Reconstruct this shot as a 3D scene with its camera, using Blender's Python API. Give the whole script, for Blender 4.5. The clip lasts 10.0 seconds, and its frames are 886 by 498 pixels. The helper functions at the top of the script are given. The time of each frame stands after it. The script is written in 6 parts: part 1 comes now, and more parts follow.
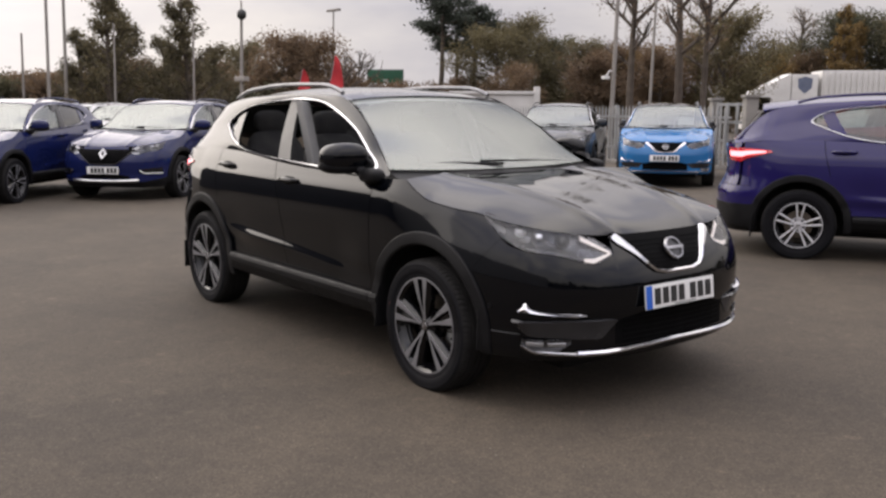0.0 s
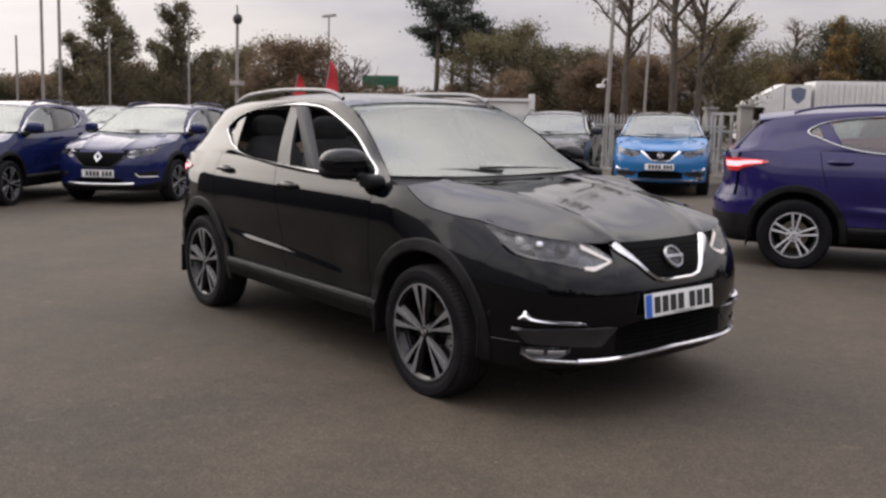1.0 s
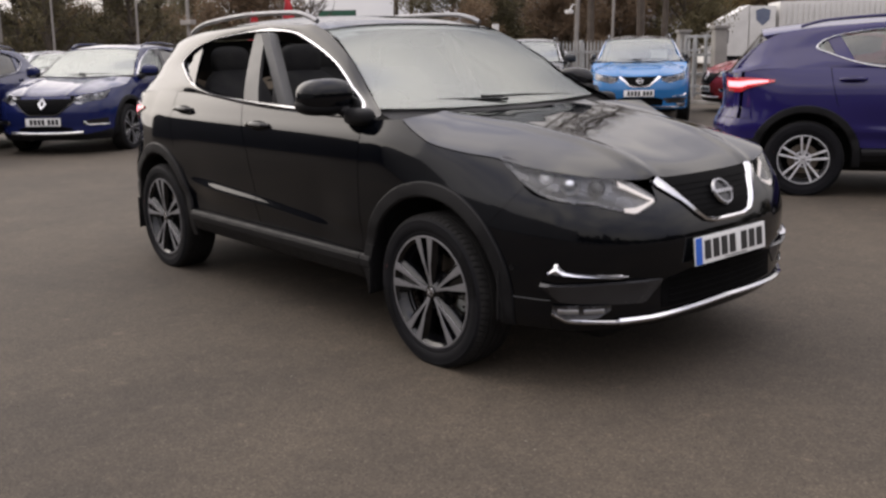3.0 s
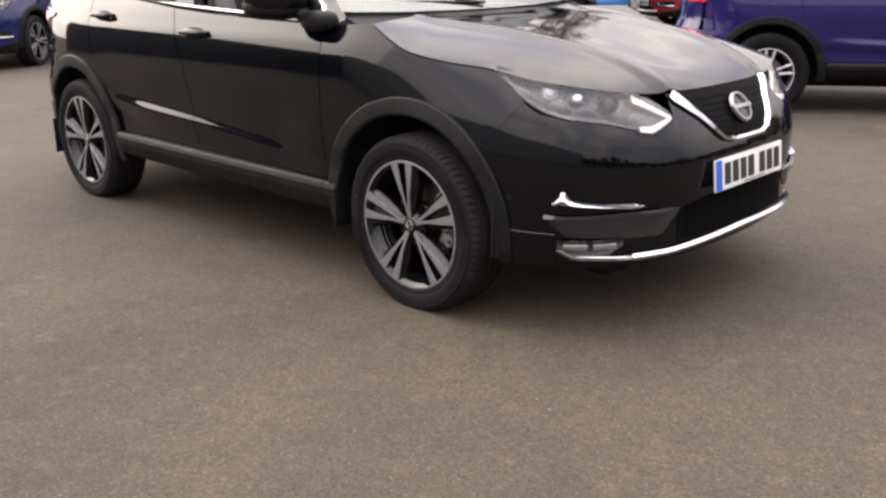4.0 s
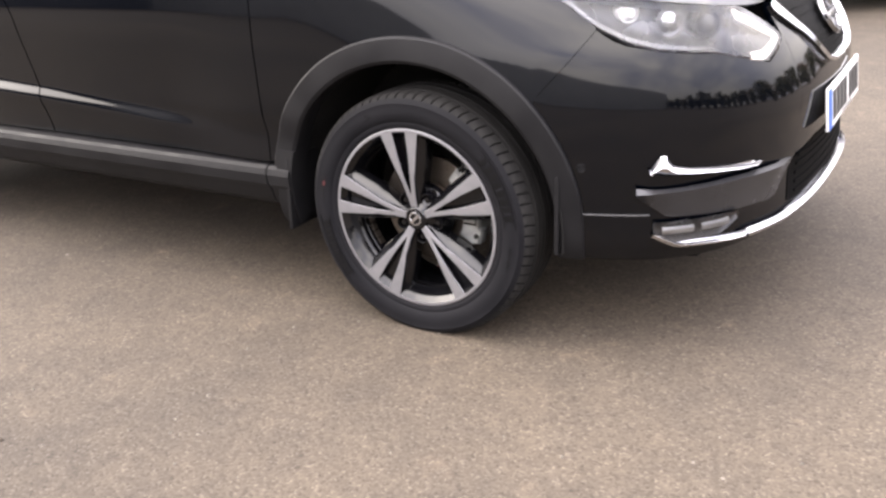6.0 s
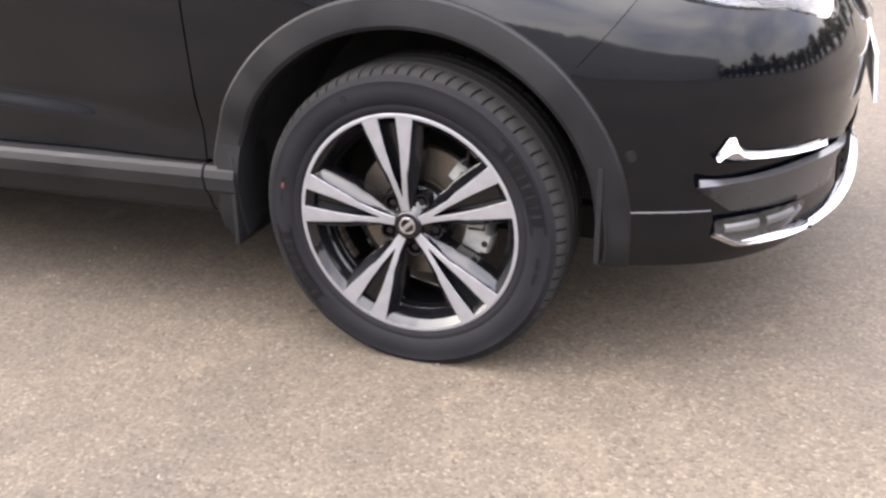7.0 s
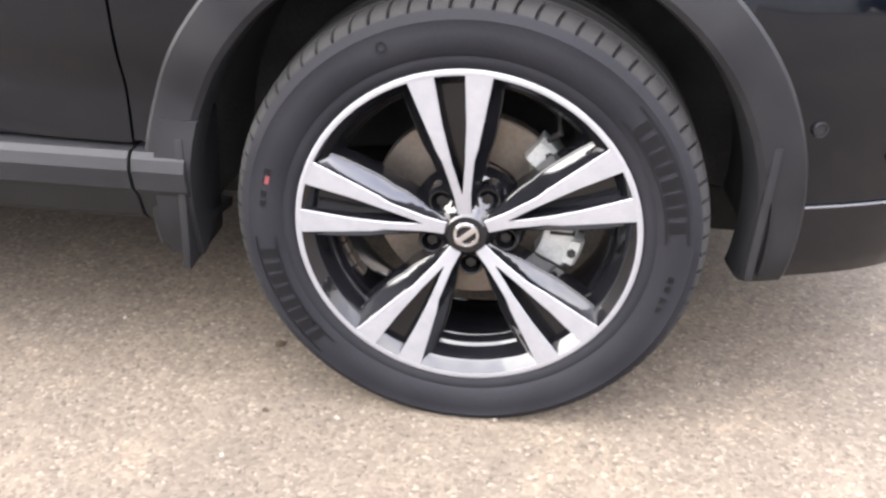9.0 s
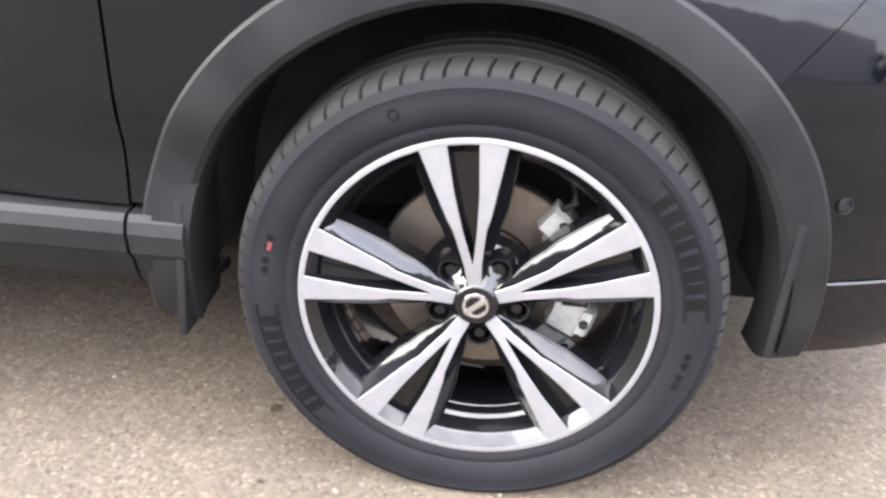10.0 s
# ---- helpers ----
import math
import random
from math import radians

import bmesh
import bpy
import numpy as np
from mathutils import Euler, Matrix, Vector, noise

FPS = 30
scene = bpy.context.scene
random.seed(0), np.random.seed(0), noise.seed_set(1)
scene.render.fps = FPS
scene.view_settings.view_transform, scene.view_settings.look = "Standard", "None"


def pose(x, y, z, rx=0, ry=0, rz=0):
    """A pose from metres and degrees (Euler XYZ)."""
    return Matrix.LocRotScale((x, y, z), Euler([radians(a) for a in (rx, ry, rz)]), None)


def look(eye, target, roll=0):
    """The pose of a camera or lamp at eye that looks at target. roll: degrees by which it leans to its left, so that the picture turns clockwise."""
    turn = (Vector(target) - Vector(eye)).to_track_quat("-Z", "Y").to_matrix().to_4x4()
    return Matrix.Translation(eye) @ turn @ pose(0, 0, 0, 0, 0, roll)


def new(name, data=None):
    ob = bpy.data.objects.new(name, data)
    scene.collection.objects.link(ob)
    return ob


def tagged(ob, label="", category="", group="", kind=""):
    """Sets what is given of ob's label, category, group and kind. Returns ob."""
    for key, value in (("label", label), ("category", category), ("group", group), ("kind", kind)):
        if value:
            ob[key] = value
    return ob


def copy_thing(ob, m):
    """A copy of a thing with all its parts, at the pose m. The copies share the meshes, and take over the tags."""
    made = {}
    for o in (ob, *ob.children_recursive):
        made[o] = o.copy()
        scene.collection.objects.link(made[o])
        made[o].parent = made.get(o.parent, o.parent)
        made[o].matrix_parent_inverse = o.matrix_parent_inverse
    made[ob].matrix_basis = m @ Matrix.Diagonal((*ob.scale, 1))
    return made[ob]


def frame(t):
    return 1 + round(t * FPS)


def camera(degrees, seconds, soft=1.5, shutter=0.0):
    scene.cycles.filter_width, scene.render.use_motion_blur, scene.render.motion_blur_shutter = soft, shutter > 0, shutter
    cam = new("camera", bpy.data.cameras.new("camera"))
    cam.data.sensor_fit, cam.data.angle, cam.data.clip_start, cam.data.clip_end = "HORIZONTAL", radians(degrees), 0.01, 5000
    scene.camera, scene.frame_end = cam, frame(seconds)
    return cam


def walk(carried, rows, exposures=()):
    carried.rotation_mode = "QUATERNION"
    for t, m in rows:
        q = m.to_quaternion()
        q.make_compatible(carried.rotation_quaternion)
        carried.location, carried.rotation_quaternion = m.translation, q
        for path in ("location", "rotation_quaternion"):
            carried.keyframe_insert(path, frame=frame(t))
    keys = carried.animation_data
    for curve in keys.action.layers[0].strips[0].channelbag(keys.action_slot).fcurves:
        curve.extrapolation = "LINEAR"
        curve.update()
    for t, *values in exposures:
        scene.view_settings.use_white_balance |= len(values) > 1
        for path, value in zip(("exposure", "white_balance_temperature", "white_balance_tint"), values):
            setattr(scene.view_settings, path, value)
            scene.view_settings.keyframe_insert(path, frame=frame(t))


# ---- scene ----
cam = camera(52.3, 10.0, soft=2.6)
PATH = [
    (0, (3.531, -3.503, 1.412), (1.971, -2.289, 1.106), 0.2),
    (0.5, (3.516, -3.518, 1.411), (1.962, -2.294, 1.117), 0.5),
    (1, (3.509, -3.532, 1.413), (1.957, -2.304, 1.121), 0.8),
    (1.5, (3.471, -3.531, 1.403), (1.925, -2.298, 1.103), 0.8),
    (2, (3.351, -3.468, 1.389), (1.814, -2.227, 1.074), 0.3),
    (2.2, (3.256, -3.41, 1.375), (1.722, -2.168, 1.05), -0.3),
    (3.5, (2.604, -3.174, 1.318), (1.186, -1.863, 0.8), -1.1),
    (4, (2.342, -3.082, 1.266), (1.006, -1.721, 0.663), -0.8),
    (4.5, (2.067, -2.971, 1.216), (0.788, -1.584, 0.553), -0.7),
    (5, (1.782, -2.902, 1.183), (0.566, -1.471, 0.493), -1.2),
    (5.5, (1.505, -2.823, 1.182), (0.399, -1.321, 0.46), -2.8),
    (7, (0.712, -2.463, 1.068), (0.037, -0.768, 0.249), -2.4),
    (7.5, (0.47, -2.322, 1.028), (-0.017, -0.57, 0.195), -1.9),
    (8, (0.281, -2.175, 0.993), (-0.077, -0.419, 0.103), -1.3),
    (8.5, (0.15, -2.037, 0.956), (-0.116, -0.294, 0.012), 0.1),
    (9, (0.099, -1.982, 0.955), (-0.105, -0.257, -0.037), 1.4),
    (9.5, (0.083, -1.964, 0.948), (-0.089, -0.232, -0.036), 2.4),
    (10, (0.057, -1.917, 0.979), (-0.12, -0.157, 0.045), 2.8),
]
walk(cam, [(t, look(eye, target, roll)) for t, eye, target, roll in PATH],
     exposures=[(0, 0.37, 6750, 12), (1, 0.27, 6700, 12), (2, 0.18, 6700, 12), (3.5, 0.57, 6850, 12), (4, 1.15, 6980, 13), (4.5, 1.56, 7000, 13), (5.5, 2.04, 6870, 13), (7, 2.72, 6580, 12), (7.5, 3.00, 6520, 11), (8, 3.33, 6460, 10), (8.5, 3.42, 6400, 10), (9, 3.42, 6400, 10), (9.5, 3.40, 6380, 9), (10, 3.50, 6360, 9)])

# ---- light ----
world = bpy.data.worlds.new("overcast_sky")
scene.world = world
world.use_nodes = True
wn, wl = world.node_tree.nodes, world.node_tree.links
wn.clear()
w_out, w_bg = wn.new("ShaderNodeOutputWorld"), wn.new("ShaderNodeBackground")
w_sky = wn.new("ShaderNodeTexSky")
w_sky.sky_type, w_sky.sun_disc = "NISHITA", False
SUN_UP, SUN_ROUND = radians(23), radians(254)
w_sky.sun_elevation, w_sky.sun_rotation = SUN_UP, SUN_ROUND
w_sky.dust_density, w_sky.air_density = 3.0, 1.2
w_sat = wn.new("ShaderNodeHueSaturation")
w_sat.inputs["Saturation"].default_value, w_sat.inputs["Value"].default_value = 0.35, 0.35
w_co, w_noise, w_ramp, w_mix = wn.new("ShaderNodeTexCoord"), wn.new("ShaderNodeTexNoise"), wn.new("ShaderNodeValToRGB"), wn.new("ShaderNodeMix")
w_map = wn.new("ShaderNodeMapping")
w_map.inputs["Scale"].default_value = (1.0, 1.0, 3.2)
w_noise.inputs["Scale"].default_value, w_noise.inputs["Detail"].default_value, w_noise.inputs["Roughness"].default_value = 1.7, 6.0, 0.55
w_ramp.color_ramp.elements[0].position, w_ramp.color_ramp.elements[0].color = 0.36, (4.8, 4.9, 6.1, 1)
w_ramp.color_ramp.elements[1].position, w_ramp.color_ramp.elements[1].color = 0.64, (9.9, 9.5, 9.4, 1)
w_mix.data_type = "RGBA"
w_mix.inputs["Factor"].default_value = 0.72
wl.new(w_sky.outputs[0], w_sat.inputs["Color"])
wl.new(w_co.outputs["Generated"], w_map.inputs[0])
wl.new(w_map.outputs[0], w_noise.inputs["Vector"])
wl.new(w_noise.outputs[0], w_ramp.inputs[0])
wl.new(w_sat.outputs[0], w_mix.inputs[6])
wl.new(w_ramp.outputs[0], w_mix.inputs[7])
w_sep, w_grad, w_mul = wn.new("ShaderNodeSeparateXYZ"), wn.new("ShaderNodeMapRange"), wn.new("ShaderNodeMix")
wl.new(w_co.outputs["Generated"], w_sep.inputs[0])
wl.new(w_sep.outputs["Z"], w_grad.inputs["Value"])
w_grad.inputs["From Min"].default_value, w_grad.inputs["From Max"].default_value = 0.10, 1.0
w_grad.inputs["To Min"].default_value, w_grad.inputs["To Max"].default_value = 0.40, 1.95
w_mul.data_type, w_mul.blend_type = "RGBA", "MULTIPLY"
w_mul.inputs["Factor"].default_value = 1.0
wl.new(w_mix.outputs[2], w_mul.inputs[6])
wl.new(w_grad.outputs[0], w_mul.inputs[7])
# the bright part of the cloud before the sun
w_dot, w_pow, w_tint, w_add = wn.new("ShaderNodeVectorMath"), wn.new("ShaderNodeMath"), wn.new("ShaderNodeMix"), wn.new("ShaderNodeMix")
w_dot.operation = "DOT_PRODUCT"
SUN_WAY = Vector((math.sin(SUN_ROUND) * math.cos(SUN_UP), math.cos(SUN_ROUND) * math.cos(SUN_UP), math.sin(SUN_UP)))
w_dot.inputs[1].default_value = SUN_WAY
w_clamp = wn.new("ShaderNodeMath")
w_clamp.operation = "MAXIMUM"
w_clamp.inputs[1].default_value = 0.0
w_pow.operation = "POWER"
w_pow.inputs[1].default_value = 8.0
wl.new(w_co.outputs["Generated"], w_dot.inputs[0])
wl.new(w_dot.outputs["Value"], w_clamp.inputs[0])
wl.new(w_clamp.outputs[0], w_pow.inputs[0])
w_tint.data_type, w_add.data_type, w_add.blend_type = "RGBA", "RGBA", "ADD"
w_tint.inputs[6].default_value, w_tint.inputs[7].default_value = (0, 0, 0, 1), (6.0, 5.6, 5.1, 1)
wl.new(w_pow.outputs[0], w_tint.inputs["Factor"])
w_add.inputs["Factor"].default_value = 1.0
wl.new(w_mul.outputs[2], w_add.inputs[6])
wl.new(w_tint.outputs[2], w_add.inputs[7])
wl.new(w_add.outputs[2], w_bg.inputs[0])
wl.new(w_bg.outputs[0], w_out.inputs[0])
w_bg.inputs[1].default_value = 0.2

sun = new("sun", bpy.data.lights.new("sun", "SUN"))
sun.data.energy, sun.data.angle, sun.data.color = 0.9, radians(75), (1.0, 0.94, 0.86)
sun.matrix_world = look((0, 0, 20), Vector((0, 0, 20)) - SUN_WAY)


# ---- materials ----
def nodes(name, colour, rough=0.5, metal=0.0, coat=0.0):
    m = bpy.data.materials.new(name)
    m.use_nodes = True
    b = m.node_tree.nodes["Principled BSDF"]
    b.inputs["Base Color"].default_value = (*colour, 1)
    b.inputs["Roughness"].default_value, b.inputs["Metallic"].default_value = rough, metal
    b.inputs["Coat Weight"].default_value, b.inputs["Coat Roughness"].default_value = coat, 0.03
    return m, m.node_tree.nodes, m.node_tree.links, b


def textured(name, colour, second, scale, rough=0.5, metal=0.0, coat=0.0, bump=0.0, rough_to=None, fine=None, spread=(0.3, 0.7)):
    """Two colours mixed by noise at one scale, broken up by a finer one, with relief and uneven gloss."""
    m, n, l, b = nodes(name, colour, rough, metal, coat)
    co, big, small, mix, add = n.new("ShaderNodeTexCoord"), n.new("ShaderNodeTexNoise"), n.new("ShaderNodeTexNoise"), n.new("ShaderNodeMix"), n.new("ShaderNodeMath")
    big.inputs["Scale"].default_value, big.inputs["Detail"].default_value = scale, 5
    small.inputs["Scale"].default_value, small.inputs["Detail"].default_value = fine or scale * 14, 3
    add.operation = "MULTIPLY_ADD"
    add.inputs[1].default_value = 0.4
    rng = n.new("ShaderNodeMapRange")
    rng.inputs["From Min"].default_value, rng.inputs["From Max"].default_value = spread[0] + 0.2, spread[1] + 0.2
    l.new(co.outputs["Object"], big.inputs["Vector"])
    l.new(co.outputs["Object"], small.inputs["Vector"])
    l.new(small.outputs[0], add.inputs[0])
    l.new(big.outputs[0], add.inputs[2])
    l.new(add.outputs[0], rng.inputs["Value"])
    mix.data_type = "RGBA"
    mix.inputs[6].default_value, mix.inputs[7].default_value = (*colour, 1), (*second, 1)
    l.new(rng.outputs[0], mix.inputs["Factor"])
    l.new(mix.outputs[2], b.inputs["Base Color"])
    if rough_to is not None:
        rr = n.new("ShaderNodeMapRange")
        rr.inputs["From Min"].default_value, rr.inputs["From Max"].default_value = 0.3, 0.7
        rr.inputs["To Min"].default_value, rr.inputs["To Max"].default_value = rough, rough_to
        l.new(big.outputs[0], rr.inputs["Value"])
        l.new(rr.outputs[0], b.inputs["Roughness"])
    if bump:
        bp = n.new("ShaderNodeBump")
        bp.inputs["Strength"].default_value, bp.inputs["Distance"].default_value = 1.0, bump
        l.new(small.outputs[0], bp.inputs["Height"])
        l.new(bp.outputs[0], b.inputs["Normal"])
    return m


def paint(name, colour, second):
    m = textured(name, colour, second, 1.3, rough=0.45, coat=1.0, rough_to=0.5, fine=900, spread=(0.2, 0.8))
    m.node_tree.nodes["Principled BSDF"].inputs["Specular IOR Level"].default_value = 0.0
    m.node_tree.nodes["Principled BSDF"].inputs["Coat IOR"].default_value = 1.44
    m.node_tree.nodes["Principled BSDF"].inputs["Coat Roughness"].default_value = 0.06
    return m


def glass(name, tint, ior=1.6, sheen=(1.0, 1.0, 1.0), rough=0.02):
    m = bpy.data.materials.new(name)
    m.use_nodes = True
    n, l = m.node_tree.nodes, m.node_tree.links
    n.clear()
    out, mix, see, gloss, fres = (n.new("ShaderNode" + k) for k in ("OutputMaterial", "MixShader", "BsdfTransparent", "BsdfGlossy", "Fresnel"))
    see.inputs[0].default_value, gloss.inputs["Roughness"].default_value = (*tint, 1), rough
    gloss.inputs[0].default_value = (*sheen, 1)
    fres.inputs[0].default_value = ior
    l.new(fres.outputs[0], mix.inputs[0])
    l.new(see.outputs[0], mix.inputs[1])
    l.new(gloss.outputs[0], mix.inputs[2])
    l.new(mix.outputs[0], out.inputs[0])
    return m


M = {
    "black": paint("black_paint", (0.0004, 0.0007, 0.0016), (0.0007, 0.0011, 0.0022)),
    "blue": paint("bright_blue_paint", (0.016, 0.11, 0.28), (0.019, 0.125, 0.31)),
    "violet": paint("violet_blue_paint", (0.012, 0.009, 0.066), (0.015, 0.011, 0.076)),
    "navy": paint("dark_blue_paint", (0.006, 0.010, 0.055), (0.008, 0.013, 0.066)),
    "slate": paint("dark_grey_paint", (0.03, 0.032, 0.035), (0.036, 0.038, 0.04)),
    "plastic": textured("grained_black_plastic", (0.0050, 0.0050, 0.0058), (0.0098, 0.0097, 0.0104), 9, rough=0.42, rough_to=0.58, bump=0.0004, fine=700),
    "gloss": textured("gloss_black_trim", (0.008, 0.008, 0.009), (0.011, 0.011, 0.012), 5, rough=0.12, rough_to=0.2, fine=300),
    "satin": textured("satin_grey_trim", (0.02, 0.02, 0.022), (0.028, 0.028, 0.03), 6, rough=0.2, rough_to=0.3, fine=300),
    "dark": textured("dark_underbody", (0.008, 0.008, 0.008), (0.014, 0.013, 0.012), 6, rough=0.8, bump=0.001),
    "liner": textured("wheel_liner_felt", (0.012, 0.012, 0.012), (0.022, 0.021, 0.020), 12, rough=0.9, bump=0.002),
    "chrome": textured("chrome", (0.64, 0.64, 0.66), (0.55, 0.55, 0.57), 7, rough=0.12, metal=1.0, rough_to=0.20, fine=300),
    "silver": textured("silver_trim", (0.62, 0.62, 0.63), (0.54, 0.54, 0.55), 7, rough=0.26, metal=1.0, rough_to=0.36, fine=300),
    "rail": textured("dull_silver_rail", (0.20, 0.20, 0.21), (0.16, 0.16, 0.17), 7, rough=0.32, metal=0.85, rough_to=0.42, fine=300),
    "cut": textured("machined_alloy", (0.275, 0.275, 0.29), (0.225, 0.225, 0.24), 22, rough=0.46, metal=0.80, rough_to=0.56, fine=500),
    "pocket": textured("gloss_black_alloy", (0.0022, 0.0022, 0.0027), (0.0042, 0.0042, 0.005), 15, rough=0.3, coat=0.8, rough_to=0.4, fine=300),
    "alloy": textured("silver_alloy", (0.62, 0.62, 0.64), (0.54, 0.54, 0.56), 15, rough=0.3, metal=0.35, rough_to=0.42, fine=300),
    "rubber": textured("tyre_rubber", (0.0050, 0.0051, 0.0064), (0.0088, 0.0087, 0.0102), 7, rough=0.62, rough_to=0.78, bump=0.0005, fine=260),
    "tread": textured("dusty_tread_rubber", (0.0135, 0.0131, 0.0128), (0.022, 0.0213, 0.0206), 9, rough=0.85, rough_to=0.95, bump=0.0006, fine=200),
    "rubber_mark": textured("raised_rubber", (0.0014, 0.0014, 0.0017), (0.0024, 0.0024, 0.0028), 20, rough=0.5, fine=300),
    "red_mark": textured("red_paint_dot", (0.075, 0.010, 0.012), (0.05, 0.008, 0.010), 30, rough=0.6),
    "disc": textured("brake_disc_steel", (0.20, 0.175, 0.15), (0.12, 0.10, 0.082), 9, rough=0.35, metal=0.9, rough_to=0.5, fine=160),
    "caliper": textured("cast_aluminium", (0.40, 0.41, 0.40), (0.22, 0.225, 0.215), 26, rough=0.35, metal=0.6, bump=0.0006, fine=300),
    "screen": glass("windscreen_glass", (0.74, 0.84, 0.79), 5.5, (0.42, 0.44, 0.43), 0.16),
    "tint": glass("privacy_glass", (0.08, 0.085, 0.09), 1.5),
    "clear": glass("green_car_glass", (0.50, 0.56, 0.54), 1.7),
    "roof_glass": glass("dark_roof_glass", (0.42, 0.44, 0.44), 1.7),
    "lens": glass("lamp_lens", (0.93, 0.94, 0.95), 1.5),
    "red_lens": textured("red_lamp_lens", (0.42, 0.012, 0.02), (0.5, 0.02, 0.03), 12, rough=0.08, coat=1.0),
    "lamp_white": textured("white_lamp_element", (0.85, 0.85, 0.86), (0.75, 0.75, 0.77), 20, rough=0.25),
    "cloth": textured("dark_seat_cloth", (0.040, 0.040, 0.043), (0.060, 0.059, 0.058), 10, rough=0.9, bump=0.0008, fine=500),
    "lining": textured("grey_pillar_lining", (0.12, 0.12, 0.12), (0.15, 0.15, 0.148), 6, rough=0.8, bump=0.0005),
    "headlining": textured("grey_headlining", (0.30, 0.30, 0.29), (0.34, 0.34, 0.33), 5, rough=0.95, bump=0.0005),
    "plate": textured("white_plate", (0.70, 0.70, 0.685), (0.64, 0.64, 0.63), 12, rough=0.35, fine=200),
    "plate_blue": textured("blue_plate_band", (0.02, 0.10, 0.45), (0.025, 0.12, 0.5), 12, rough=0.35),
    "ink": textured("black_ink", (0.012, 0.012, 0.012), (0.02, 0.02, 0.02), 12, rough=0.5),
    "paper": textured("white_paper", (0.78, 0.78, 0.77), (0.72, 0.72, 0.71), 10, rough=0.8),
}
M["black"].node_tree.nodes["Principled BSDF"].inputs["Coat IOR"].default_value = 1.41
for key, level in (("rubber", 0.1), ("tread", 0.1), ("rubber_mark", 0.15), ("pocket", 0.0), ("plastic", 0.15), ("dark", 0.1), ("liner", 0.1), ("cloth", 0.1)):
    M[key].node_tree.nodes["Principled BSDF"].inputs["Specular IOR Level"].default_value = level
M["pocket"].node_tree.nodes["Principled BSDF"].inputs["Coat Roughness"].default_value = 0.06
M["pillar"] = textured("satin_pillar_film", (0.010, 0.010, 0.011), (0.014, 0.014, 0.015), 6, rough=0.36, rough_to=0.45, fine=300)
M["badge"] = textured("dull_chrome_badge", (0.34, 0.34, 0.35), (0.24, 0.24, 0.25), 30, rough=0.2, metal=1.0, rough_to=0.3, fine=300)
M["void"] = textured("deep_black_mesh", (0.0016, 0.0016, 0.0018), (0.0030, 0.0030, 0.0032), 20, rough=0.6, fine=300)
M["void"].node_tree.nodes["Principled BSDF"].inputs["Specular IOR Level"].default_value = 0.04
M["bowl"] = textured("lamp_reflector", (0.12, 0.12, 0.125), (0.05, 0.05, 0.054), 14, rough=0.22, metal=0.9, rough_to=0.35, fine=120)
M["drl"] = nodes("daytime_light", (0.62, 0.60, 0.58), 0.3)[0]
M["drl"].node_tree.nodes["Principled BSDF"].inputs["Emission Color"].default_value = (1.0, 0.86, 0.78, 1)
M["drl"].node_tree.nodes["Principled BSDF"].inputs["Emission Strength"].default_value = 0.22
M["tail_glow"] = nodes("tail_light", (0.7, 0.05, 0.05), 0.2)[0]
M["tail_glow"].node_tree.nodes["Principled BSDF"].inputs["Emission Color"].default_value = (1.0, 0.27, 0.31, 1)
M["tail_glow"].node_tree.nodes["Principled BSDF"].inputs["Emission Strength"].default_value = 2.4


